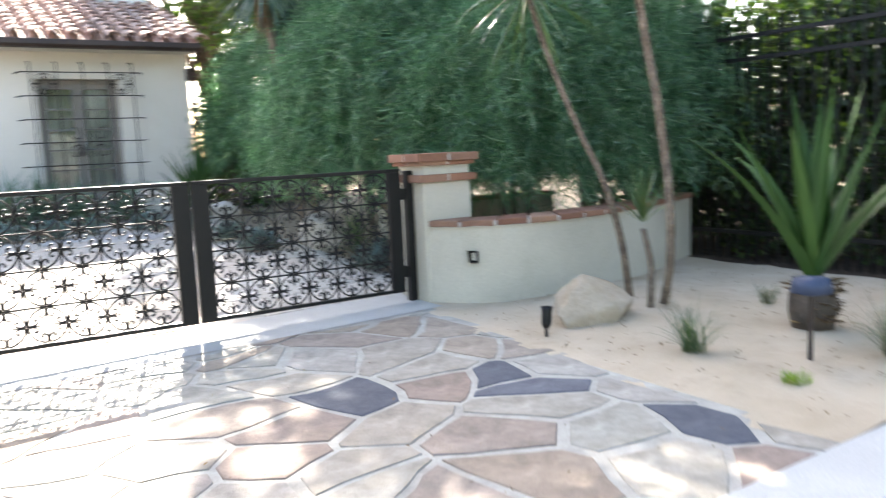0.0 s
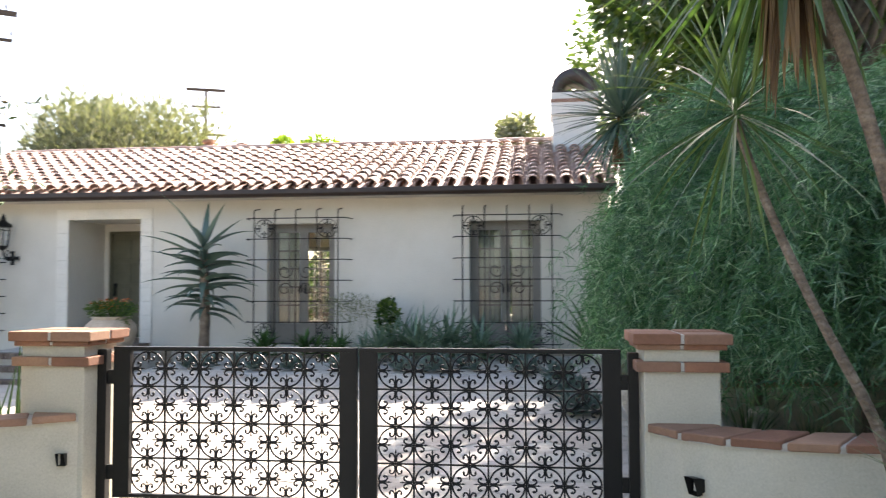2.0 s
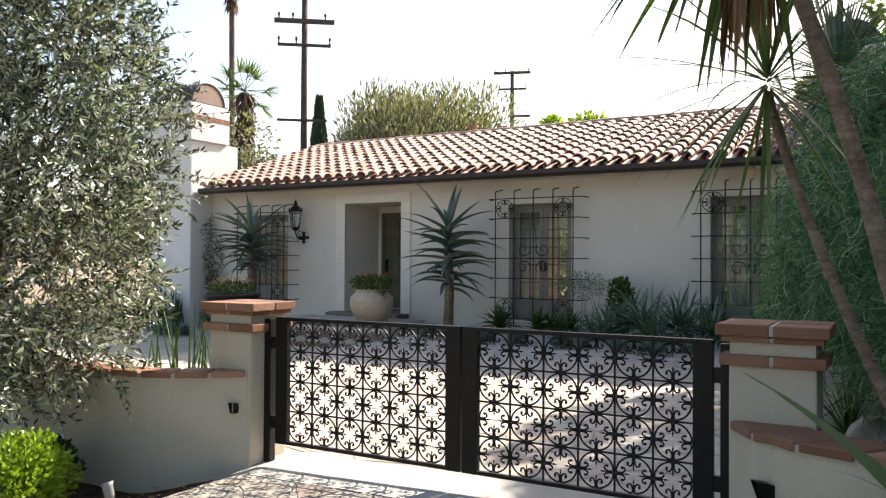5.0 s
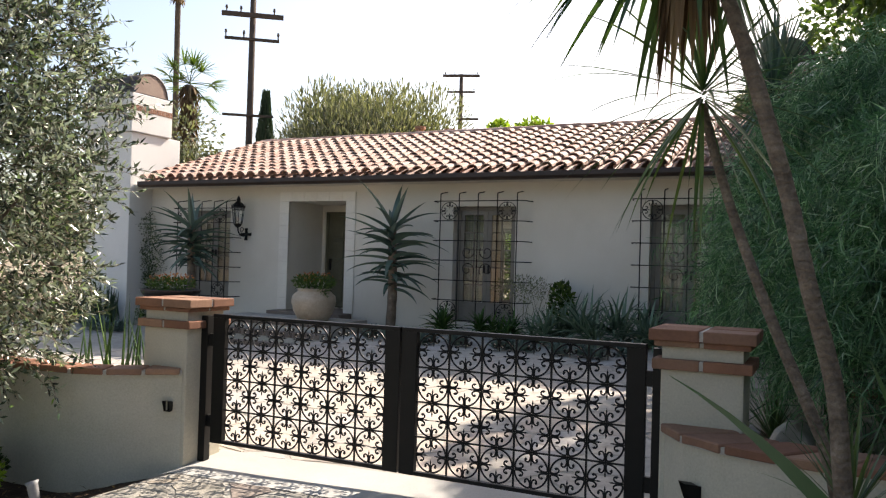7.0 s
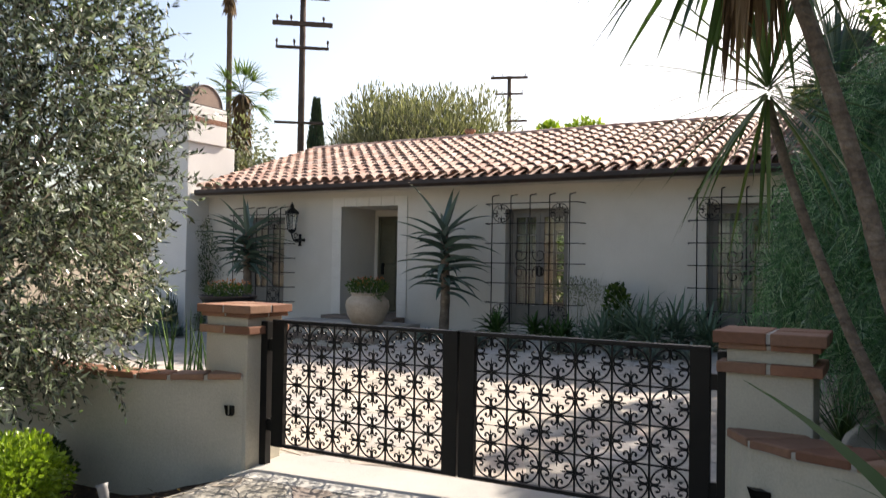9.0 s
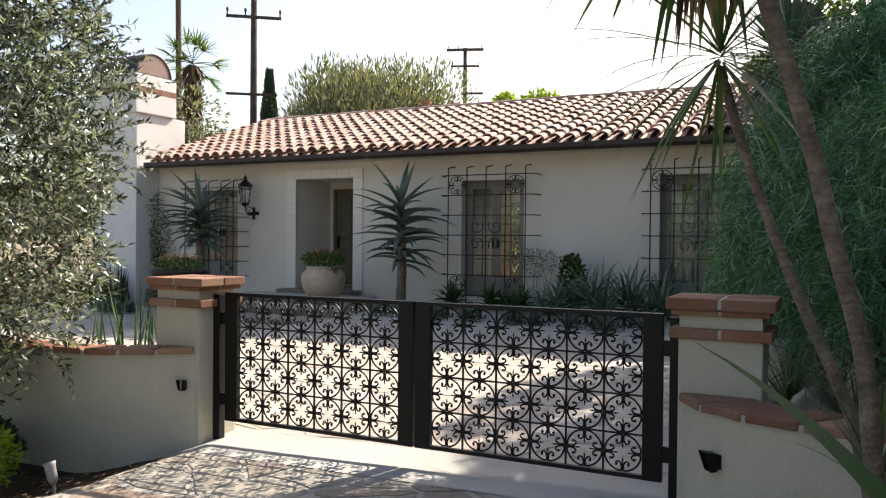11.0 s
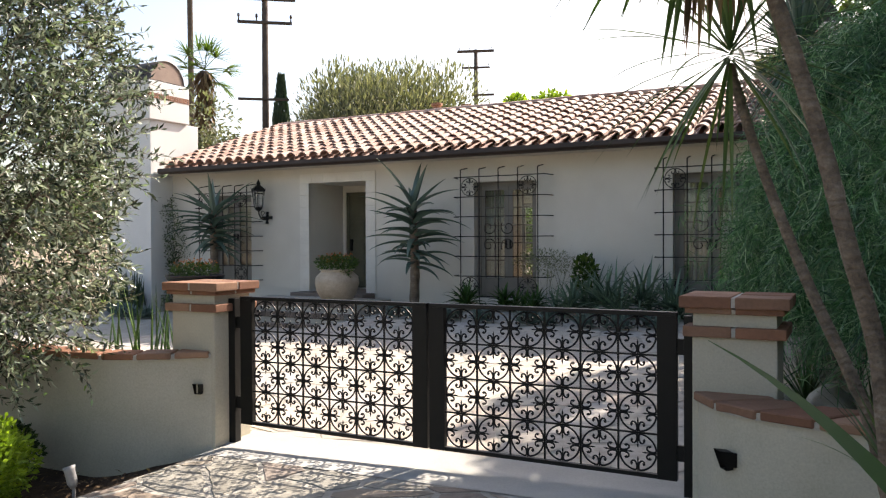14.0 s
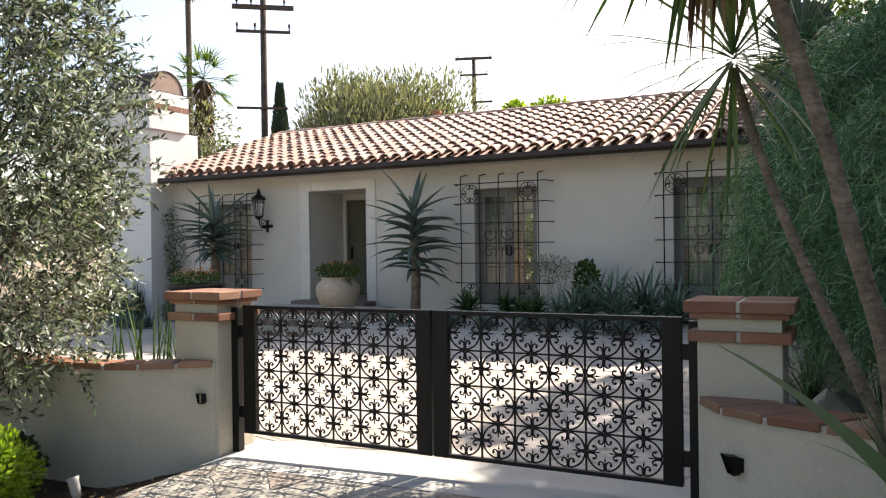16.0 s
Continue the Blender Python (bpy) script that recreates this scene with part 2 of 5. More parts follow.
# ---- ground ----
def ground_z(x, y):
    if x > 3.7:
        z = -0.05
    elif x > 0:
        z = -0.125 + 0.075 * x / 3.7
    else:
        z = -0.125 - 0.2 * min(1.0, -x / 0.8) * max(0.0, min(1.0, (0.0 - y) / 0.3))
    if 3.7 < x < 7 and y < 0:
        z += 0.06 * math.exp(-((x - 4.9) ** 2 + (y + 1.5) ** 2) / 0.7)
    if y > 0:
        z += (0.012 + 0.04 * max(0.0, min(1.0, (x + 4.5) / 1.5))) * min(y, 9.0)
    return z


def sheet(name, x0, x1, y0, y1, step, mat, lift=0.0, inside=None, rough=0.0):
    nx, ny = max(1, round((x1 - x0) / step)), max(1, round((y1 - y0) / step))
    vs, fs = [], []
    for j in range(ny + 1):
        for i in range(nx + 1):
            x, y = x0 + (x1 - x0) * i / nx, y0 + (y1 - y0) * j / ny
            z = ground_z(x, y) + lift
            if rough:
                z += rough * noise.fractal(Vector((x * 2.2, y * 2.2, 0)), 1.0, 2.0, 4)
            vs.append((x, y, z))
    for j in range(ny):
        for i in range(nx):
            if inside and not inside(x0 + (x1 - x0) * (i + 0.5) / nx, y0 + (y1 - y0) * (j + 0.5) / ny):
                continue
            a = j * (nx + 1) + i
            fs.append((a, a + 1, a + nx + 2, a + nx + 1))
    s = Soup()
    s.add(vs, fs)
    return s.part(name, mat, smooth=True)


far = Soup()
ring = [-1500, -200, -40, -12, -4.5, -3, -1.2, -0.8, 0, 1.2, 2.5, 3.7, 6, 12, 40, 200, 1500]
ringy = [-1500, -200, -40, -12, -6, -4, -2, -0.3, 0, 3, 6, 9, 14, 25, 60, 200, 2500]
far.add([(x, y, ground_z(x, y) - 0.06) for y in ringy for x in ring],
        [(j * 17 + i, j * 17 + i + 1, j * 17 + i + 18, j * 17 + i + 17) for j in range(16) for i in range(16)])
tagged(far.part("ground", EARTH), "dry brown earth reaching to the horizon", "ground", kind="structure")


def drive_left(y):
    return 0.02 - 0.28 * max(0.0, (-y - 1.2)) ** 1.2 if y < -1.2 else -0.06


def drive_right(y):
    return 3.62 - 0.12 * min(1.0, max(0.0, -y - 0.4))-0.05*max(0.0,-y-1.4)


tagged(sheet("sand_bed", 3.2, 7.2, -4.12, 0.6, 0.06, SAND, 0.0, lambda x, y: x > drive_right(y) - 0.1, rough=0.015), "pale decomposed granite bed beside the stone drive", "ground", kind="structure")
tagged(sheet("soil_bed", -6.0, 0.5, -4.12, 0.3, 0.1, MULCH, -0.02, lambda x, y: x < drive_left(y) + 0.1, rough=0.03), "dark mulched soil below the curved garden wall", "ground", kind="structure")
tagged(sheet("side_bed", 7.2, 12.0, -4.12, 3.0, 0.15, MULCH, 0.0, rough=0.03), "dark leaf-littered soil below the hedge", "ground", kind="structure")
tagged(sheet("pavement", -14.0, 14.0, -6.6, -4.14, 0.6, CONCRETE, 0.012), "grey concrete pavement along the street", "pavement", kind="structure")
tagged(sheet("road", -40.0, 40.0, -16.0, -6.7, 1.0, speckled("asphalt", (0.04, 0.04, 0.04), (0.065, 0.063, 0.06), 1.0, 60, 0.9, 0.5, 0.006), -0.04), "dark grey asphalt street", "road", kind="structure")

# ---- garden walls and gate pillars ----
def arc_path(side):
    """Front line of the low curved wall, starting at the pillar; side +1 right, -1 left."""
    if side > 0:
        pts = [(3.76, -0.2), (3.92, -0.46), (4.2, -0.64), (4.6, -0.74), (5.1, -0.74), (5.7, -0.62), (6.4, -0.4), (7.32, -0.02)]
    else:
        pts = [(-0.16, -0.2), (-0.36, -0.34), (-0.62, -0.54), (-1.0, -0.68), (-1.5, -0.74), (-2.1, -0.72), (-2.9, -0.62), (-4.2, -0.4)]
    out = []
    n = len(pts)
    for i in range(n - 1):
        p = [Vector(pts[max(0, min(n - 1, k))]) for k in (i - 1, i, i + 1, i + 2)]
        for s in range(6):
            t = s / 6
            out.append(0.5 * ((2 * p[1]) + (p[2] - p[0]) * t + (2 * p[0] - 5 * p[1] + 4 * p[2] - p[3]) * t * t + (3 * p[1] - p[0] - 3 * p[2] + p[3]) * t ** 3))
    out.append(Vector(pts[-1]))
    return out


def offset(path, d):
    res = []
    for i, p in enumerate(path):
        t = (path[min(i + 1, len(path) - 1)] - path[max(i - 1, 0)]).normalized()
        res.append(p + Vector((-t.y, t.x)) * d)
    return res


def strip(front, back, z0, z1):
    """A solid band between two plan lines."""
    n = len(front)
    vs = [(p.x, p.y, z) for z in (z0, z1) for line in (front, back) for p in line]
    fs = []
    for i in range(n - 1):
        a, b, c, d = i, n + i, 2 * n + i, 3 * n + i
        fs += [(a, a + 1, c + 1, c), (b + 1, b, d, d + 1), (c, c + 1, d + 1, d), (b, b + 1, a + 1, a)]
    fs += [(0, 2 * n, 3 * n, n), (n - 1, 2 * n - 1, 4 * n - 1, 3 * n - 1)]
    return vs, fs


def resample(path, step):
    cuts = [0.0]
    for a, b in zip(path, path[1:]):
        cuts.append(cuts[-1] + (b - a).length)
    n = max(1, round(cuts[-1] / step))
    res = []
    for k in range(n + 1):
        s = cuts[-1] * k / n
        i = max(j for j in range(len(cuts)) if cuts[j] <= s + 1e-6)
        i = min(i, len(path) - 2)
        u = (s - cuts[i]) / max(1e-6, cuts[i + 1] - cuts[i])
        res.append(path[i].lerp(path[i + 1], u))
    return res


def garden_wall(side, name, label):
    path = arc_path(side)
    wall = empty(name, Matrix(), label, "wall", kind="structure")
    flip = 1 if side > 0 else -1
    top = 0.61
    s = Soup()
    s.add(*strip(path, offset(path, (0.24 if side > 0 else 0.16) * flip), -0.5, top))
    s.part("wall_body", STUCCO_WALL, wall, smooth=False)
    bed = Soup()
    bed.add(*strip(offset(path, -0.02 * flip), offset(path, (0.3 if side > 0 else 0.2) * flip), top, top + 0.04))
    bed.part("mortar_bed", MORTAR, wall)
    back = 0.33 if side > 0 else 0.22
    fr = resample(offset(path, -0.035 * flip), 0.3)
    n = len(fr) - 1
    bkl = resample(offset(path, back * flip), 0.3)
    m = len(bkl) - 1
    for i in range(n):
        a0, a1 = fr[i].lerp(fr[i + 1], 0.05), fr[i].lerp(fr[i + 1], 0.95)
        j0, j1 = (i + 0.05) / n * m, (i + 0.95) / n * m
        b0 = bkl[min(m - 1, int(j0))].lerp(bkl[min(m, int(j0) + 1)], j0 - int(j0))
        b1 = bkl[min(m - 1, int(j1))].lerp(bkl[min(m, int(j1) + 1)], j1 - int(j1))
        dz = R.uniform(-0.003, 0.003)
        bm = raw(*strip([a0, a0.lerp(a1, 0.5) , a1], [b0, b0.lerp(b1, 0.5), b1], top + 0.006 + dz, top + 0.058 + dz))
        bmesh.ops.recalc_face_normals(bm, faces=bm.faces)
        bmesh.ops.bevel(bm, geom=[e for e in bm.edges if e.calc_face_angle(0) > 0.6], offset=0.007, segments=1, affect='EDGES')
        part("coping_tile", bm, BRICK, wall)
    return wall


def rear_wall():
    """A low retaining wall with a tile coping, behind the planting."""
    path = [Vector(p) for p in ((4.75, 2.25), (5.1, 2.38), (5.6, 2.48), (6.2, 2.5), (6.8, 2.48), (7.4, 2.4))]
    wall = empty("garden_wall_rear", Matrix(), "low cream stucco retaining wall behind the weeping shrubs", "wall", kind="structure")
    s = Soup()
    s.add(*strip(path, offset(path, 0.2), -0.2, 0.58))
    s.part("wall_body", STUCCO_WALL, wall)
    fr, bk = resample(offset(path, -0.03), 0.3), resample(offset(path, 0.24), 0.3)
    for i in range(min(len(fr), len(bk)) - 1):
        bm = raw(*strip([fr[i].lerp(fr[i + 1], 0.04), fr[i].lerp(fr[i + 1], 0.96)], [bk[i].lerp(bk[i + 1], 0.04), bk[i].lerp(bk[i + 1], 0.96)], 0.582, 0.635))
        part("coping_tile", bm, BRICK, wall)


rear_wall()
garden_wall(1, "garden_wall_right", "low curved cream stucco wall with terracotta tile coping")
garden_wall(-1, "garden_wall_left", "low curved cream stucco wall with terracotta tile coping")


def brick_course(pillar, x0, x1, y0, y1, z0, z1, nx, ny, gap=0.022):
    """A ring of bricks on mortar round a pillar."""
    part("mortar_course", boxes((x0 + 0.008, x1 - 0.008, y0 + 0.008, y1 - 0.008, z0 + 0.006, z1 - 0.006)), MORTAR, pillar)
    w, d = (x1 - x0) / nx, (y1 - y0) / ny
    for i in range(nx):
        for j in range(ny):
            if 0 < i < nx - 1 and 0 < j < ny - 1:
                continue
            e = gap / 2
            bm = boxes((x0 + i * w + (e if i else 0), x0 + (i + 1) * w - (e if i < nx - 1 else 0),
                        y0 + j * d + (e if j else 0), y0 + (j + 1) * d - (e if j < ny - 1 else 0), z0, z1 + R.uniform(-0.002, 0.002)), bevel=0.008)
            part("brick", bm, BRICK, pillar)


def pillar(x0, label):
    """Gate pillar; the cap spans 0.62 across from x0."""
    p = empty("gate_pillar", Matrix(), label, "pillar", "gate pillars")
    a, b = x0 + 0.07, x0 + 0.55
    part("shaft", boxes((a, b, -0.2, 0.24, -0.4, 0.995), bevel=0.012), STUCCO_WALL, p)
    brick_course(p, x0 + 0.02, x0 + 0.6, -0.235, 0.275, 0.995, 1.06, 2, 2)
    part("neck", boxes((a + 0.005, b - 0.005, -0.192, 0.232, 1.06, 1.135)), STUCCO_WALL, p)
    brick_course(p, x0 + 0.03, x0 + 0.59, -0.225, 0.265, 1.135, 1.17, 2, 2)
    brick_course(p, x0, x0 + 0.62, -0.25, 0.285, 1.17, 1.24, 2, 2)
    return p


pillar(-0.67, "cream stucco gate pillar with stepped terracotta brick cap")
pillar(3.655, "cream stucco gate pillar with stepped terracotta brick cap")

# ---- iron gate ----
# half of the curl at the middle of a side: distance from the middle line, and depth from the side
CURL = ((0.05, 0.042), (0.028, 0.07), (0.02, 0.11), (0.024, 0.17), (0.045, 0.232), (0.085, 0.272), (0.132, 0.272), (0.162, 0.24), (0.16, 0.202), (0.135, 0.186))


def scroll_cell(s):
    """Four C-scrolls in a square of side s, centred, in x and z: each rounds a corner and curls in at the middle of two sides."""
    lines = []
    r = s * 0.47
    lo, hi = math.radians(11), math.radians(79)
    for k in range(4):
        c, n = math.cos(math.pi / 2 * k), math.sin(math.pi / 2 * k)
        line = [((0.5 - d) * s, m * s) for m, d in CURL][::-1]
        line += [(r * math.cos(lo + (hi - lo) * i / 14), r * math.sin(lo + (hi - lo) * i / 14)) for i in range(15)]
        line += [(m * s, (0.5 - d) * s) for m, d in CURL]
        lines.append([(x * c - y * n, x * n + y * c) for x, y in line])
    return lines


def scroll_mesh(cw, ch, thick):
    """One square's ironwork: four scrolls with bulbed ends, and a collared spear from each side."""
    cell = Soup()
    sx, sz = cw / 0.25, ch / 0.25
    for line in scroll_cell(0.25):
        n = len(line)
        radii = [thick * (1.75 if i in (0, n - 1) else 1.45 if i in (1, n - 2) else 0.85 if i in (3, n - 4) else 1.0) for i in range(n)]
        cell.tube([(p[0] * sx, 0, p[1] * sz) for p in line], radii, 5)
    for k in range(4):
        d = Vector((math.cos(math.pi / 2 * k) * sx, 0, math.sin(math.pi / 2 * k) * sz))
        cell.tube([d * 0.122, d * 0.1, d * 0.096, d * 0.086, d * 0.082, d * 0.056, d * 0.048, d * 0.026],
                  [thick * 0.7, thick * 0.7, thick * 1.45, thick * 1.45, thick * 0.7, thick * 0.6, thick * 1.0, thick * 0.15], 5)
    return cell


def gate_leaf(x0, x1, name_label):
    gate = empty("iron_gate", pose(x0, 0, 0), name_label, "gate", "driveway gate leaves")
    w = x1 - x0
    zb, zt = 0.042, 1.12
    st = 0.125
    part("stile", boxes((0, st, -0.025, 0.025, zb, zt - 0.002), bevel=0.004), IRON, gate)
    part("stile", boxes((w - st, w, -0.025, 0.025, zb, zt - 0.002), bevel=0.004), IRON, gate)
    part("top_rail", boxes((0, w, -0.028, 0.028, zt - 0.03, zt), bevel=0.004), IRON, gate)
    part("bottom_rail", boxes((st, w - st, -0.02, 0.02, zb, zb + 0.028), bevel=0.003), IRON, gate)
    ax, bx, az, bz = st, w - st, zb + 0.028, zt - 0.03
    cw, ch = (bx - ax) / 6, (bz - az) / 4
    for i in range(1, 6):
        x = ax + cw * i
        part("upright_bar", boxes((x - 0.006, x + 0.006, -0.006, 0.006, az, bz)), IRON, gate)
    for j in range(1, 4):
        z = az + ch * j
        part("cross_bar", boxes((ax, bx, -0.0075, 0.0045, z - 0.006, z + 0.006)), IRON, gate)
    cell = scroll_mesh(cw, ch, 0.0069)
    me = cell.mesh("scroll_panel", IRON, True)
    for i in range(6):
        for j in range(4):
            shared("scroll_panel", me, pose(ax + cw * (i + 0.5), 0, az + ch * (j + 0.5)), gate)
    return gate


gate_leaf(0.0, 1.795, "black wrought-iron gate leaf with scrollwork squares, closed")
gate_leaf(1.812, 3.6, "black wrought-iron gate leaf with scrollwork squares, closed")


def gate_post(x, hinge, zb):
    p = empty("gate_post", Matrix(), "black square iron gate post beside a pillar", "post", "gate posts")
    part("tube", boxes((x - 0.035, x + 0.035, -0.035, 0.035, zb - 0.1, 1.1), bevel=0.004), IRON, p)
    for z in (0.22, 0.9):
        bm = boxes((min(x, hinge), max(x, hinge), -0.016, 0.016, z - 0.05, z + 0.05))
        part("hinge", bm, IRON, p)


gate_post(-0.085, 0.004, -0.125)
gate_post(3.68, 3.596, -0.045)

# ---- house ----
WALL_Y, TOP = 9.0, 3.24
OPENINGS = [(-8.97, -7.73, 0.62, 2.67), (-6.07, -4.58, 0.46, 2.86), (-2.05, -0.74, 0.44, 2.73), (1.8, 3.1, 0.44, 2.74)]
REAR_OPENINGS = [(-8.9, -7.7, 0.6, 2.6), (-3.9, -2.3, 0.5, 2.65), (-0.6, 0.6, 0.9, 2.2), (1.25, 3.5, 0.5, 2.65)]
house = empty("house", Matrix(), "single-storey cream stucco house with clay tile roof", "house")


def wall_with_holes(x0, x1, y0, y1, z0, z1, holes):
    bm = bmesh.new()
    xs = x0
    for a, b, c, d in sorted(holes):
        box(bm, xs, a, y0, y1, z0, z1)
        if c > z0:
            box(bm, a, b, y0, y1, z0, c)
        box(bm, a, b, y0, y1, d, z1)
        xs = b
    box(bm, xs, x1, y0, y1, z0, z1)
    bmesh.ops.remove_doubles(bm, verts=bm.verts, dist=0.0005)
    return bm


part("front_wall", wall_with_holes(-10.2, 4.33, WALL_Y, WALL_Y + 0.34, -0.3, TOP, OPENINGS), STUCCO, house)
part("back_wall", wall_with_holes(-10.2, 4.33, 16.2, 16.5, 0.0, TOP, REAR_OPENINGS), STUCCO, house)
part("side_wall", boxes((4.03, 4.33, WALL_Y + 0.34, 16.2, 0.0, TOP)), STUCCO, house)
part("side_wall", boxes((-10.2, -9.9, WALL_Y + 0.34, 16.2, 0.0, TOP)), STUCCO, house)
part("floor_slab", boxes((-9.9, 4.03, WALL_Y + 0.34, 16.2, 0.2, 0.45)), FLOOR_WOOD, house)
part("ceiling_slab", boxes((-9.9, 4.03, WALL_Y + 0.34, 16.2, TOP - 0.12, TOP)), ROOM, house)
part("partition", boxes((-4.2, -4.05, WALL_Y + 0.34, 16.2, 0.45, TOP - 0.12)), ROOM, house)
part("partition", boxes((0.9, 1.05, WALL_Y + 0.34, 16.2, 0.45, TOP - 0.12)), ROOM, house)
part("partition", boxes((-7.0, -6.85, WALL_Y + 0.34, 16.2, 0.45, TOP - 0.12)), ROOM, house)

# roof: eave line, ridge line
EY, EZ, RY, RZ = 8.36, 3.33, 12.7, 4.80
RX0, RX1 = -9.9, 4.42
slope = math.atan2(RZ - EZ, RY - EY)
roof_len = math.hypot(RZ - EZ, RY - EY)
roof_deck = raw([(RX0, EY, EZ - 0.03), (RX1, EY, EZ - 0.03), (RX1, RY, RZ - 0.03), (RX0, RY, RZ - 0.03), (RX1, 17.0, 3.35), (RX0, 17.0, 3.35),
                 (RX0, EY, EZ - 0.1), (RX1, EY, EZ - 0.1), (RX1, 17.0, 3.25), (RX0, 17.0, 3.25), (RX1, RY, RZ - 0.2), (RX0, RY, RZ - 0.2)],
                [(0, 1, 2, 3), (3, 2, 4, 5), (6, 11, 10, 7), (11, 9, 8, 10), (0, 6, 7, 1), (5, 4, 8, 9), (1, 7, 10, 2), (2, 10, 8, 4), (0, 3, 11, 6), (3, 5, 9, 11)])
roof = part("roof", roof_deck, TILE, house)
part("soffit", boxes((-10.2, 4.4, 8.42, WALL_Y + 0.02, TOP - 0.05, TOP + 0.01)), STUCCO, house)
gut = Soup()
gprof = [(8.27, 3.3), (8.255, 3.3), (8.25, 3.22), (8.29, 3.175), (8.42, 3.175), (8.42, 3.19), (8.3, 3.19), (8.265, 3.225)]
gut.add([(x, y, z) for x in (RX0 - 0.02, RX1) for y, z in gprof],
        [(i, (i + 1) % 8, 8 + (i + 1) % 8, 8 + i) for i in range(8)] + [tuple(range(8)), tuple(range(15, 7, -1))])
gut.part("gutter", GUTTER, house, "dark brown metal eaves gutter")
part("fascia", boxes((RX0, RX1, 8.36, 8.42, 3.17, 3.3)), GUTTER, house)
dn = Soup()
dn.tube([(4.36, 8.33, 3.2), (4.37, 8.45, 3.05), (4.38, 8.93, 2.85), (4.38, 8.93, 0.4)], 0.04, 8)
dn.part("downpipe", GUTTER, house)
part("rain_head", boxes((4.29, 4.46, 8.84, 8.995, 2.72, 2.94), bevel=0.015), GUTTER, house)


def barrel(length, r0, r1, th=0.014, seg=7, inner=True):
    """A clay barrel tile lying along +y, crown up; r0 at the low end."""
    vs, fs = [], []
    for y, r in ((0.0, r0), (length, r1)):
        for rr in (r, r - th):
            for k in range(seg + 1):
                a = math.pi * k / seg
                vs.append((rr * math.cos(a), y, rr * math.sin(a) * 0.82))
    n = seg + 1
    for k in range(seg):
        fs.append((k, k + 1, 2 * n + k + 1, 2 * n + k))
        if inner:
            fs.append((n + k + 1, n + k, 3 * n + k, 3 * n + k + 1))
        fs.append((k + 1, k, n + k, n + k + 1))
    return vs, fs


COL, ROWS_N = 0.29, 12
expo = roof_len / ROWS_N
slope_m = Matrix.Rotation(slope, 4, 'X')
cols = int((RX1 - RX0) / COL)
tv, tf = barrel(expo + 0.09, 0.118, 0.092, 0.02)
tsoup = Soup()
tsoup.add(tv, tf)
tile_mesh = tsoup.mesh("roof_tile", TILE, False)
far_tiles = Soup()
pans = Soup()
pv, pf = barrel(expo + 0.06, 0.1, 0.085, inner=False)
count = 0
tile_jobs = []
for c in range(cols + 1):
    x = RX0 + 0.12 + c * COL
    for r in range(ROWS_N):
        d = r * expo - 0.07
        jit = Matrix.Rotation(R.uniform(-0.035, 0.035), 4, 'Z') @ Matrix.Rotation(-R.uniform(0.045, 0.075), 4, 'X')
        base = Matrix.Translation((x + R.uniform(-0.008, 0.008), EY + math.cos(slope) * d, EZ + math.sin(slope) * d + 0.062 + R.uniform(0, 0.014))) @ slope_m @ jit
        tile_jobs.append((x, base))
        pm = Matrix.Translation((x + COL / 2, EY + math.cos(slope) * d, EZ + math.sin(slope) * d + 0.042)) @ slope_m @ Matrix.Rotation(math.pi, 4, 'Y') @ Matrix.Rotation(-0.02, 4, 'X')
        if c < cols:
            pans.add([pm @ Vector(v) for v in pv], pf)
tagged(pans.part("pan_tiles", TILE_FAR, house), kind="stuff")
for x, m in tile_jobs:
    if x > -2.85 and count < 300:
        count += 1
    else:
        far_tiles.add([m @ Vector(v) for v in tv], tf)
tagged(far_tiles.part("roof_tiles", TILE_FAR, house), kind="stuff")
rv, rf = barrel(0.44, 0.115, 0.1)
rs = Soup()
rs.add(rv, rf)
ridge_mesh = rs.mesh("ridge_tile", TILE)
RIDGE = [Matrix.Translation((RX0 + 0.37 * i, RY, RZ + 0.05 + R.uniform(0, 0.012))) @ Matrix.Rotation(-math.pi / 2, 4, 'Z') @ Matrix.Rotation(R.uniform(0.02, 0.06), 4, 'X') for i in range(39)]

# chimney tower at the house's end
tower = empty("chimney_tower", Matrix(), "tall white stucco chimney tower with arched metal cap", "chimney")
TX0, TX1, TY0, TY1 = -11.75, -10.2, 8.27, 9.45
part("shaft", boxes((TX0 + 0.04, TX1, TY0 + 0.03, TY1 + 0.4, -0.3, 4.5), bevel=0.015), WHITE_STUCCO, tower)
part("collar", boxes((TX0 - 0.05, TX1 + 0.08, TY0 - 0.06, TY1 + 0.03, 4.5, 5.42), bevel=0.02), WHITE_STUCCO, tower)


def brick_band(parent, x0, x1, y0, y1, z0, z1, n_front, n_side):
    """A soldier course of small bricks on two faces, slightly proud."""
    w = (x1 - x0) / n_front
    me = mesh_of(boxes((-w * 0.42, w * 0.42, -0.008, 0.02, z0, z1), bevel=0.004), "brick", BRICK)
    for i in range(n_front):
        shared("brick", me, pose(x0 + w * (i + 0.5), y0, 0), parent)
    d = (y1 - y0) / n_side
    me = mesh_of(boxes((-0.02, 0.008, -d * 0.42, d * 0.42, z0, z1), bevel=0.004), "brick", BRICK)
    for i in range(n_side):
        shared("brick", me, pose(x1, y0 + d * (i + 0.5), 0), parent)


brick_band(tower, TX0 - 0.05, TX1 + 0.08, TY0 - 0.06, TY1 + 0.03, 5.0, 5.13, 24, 18)


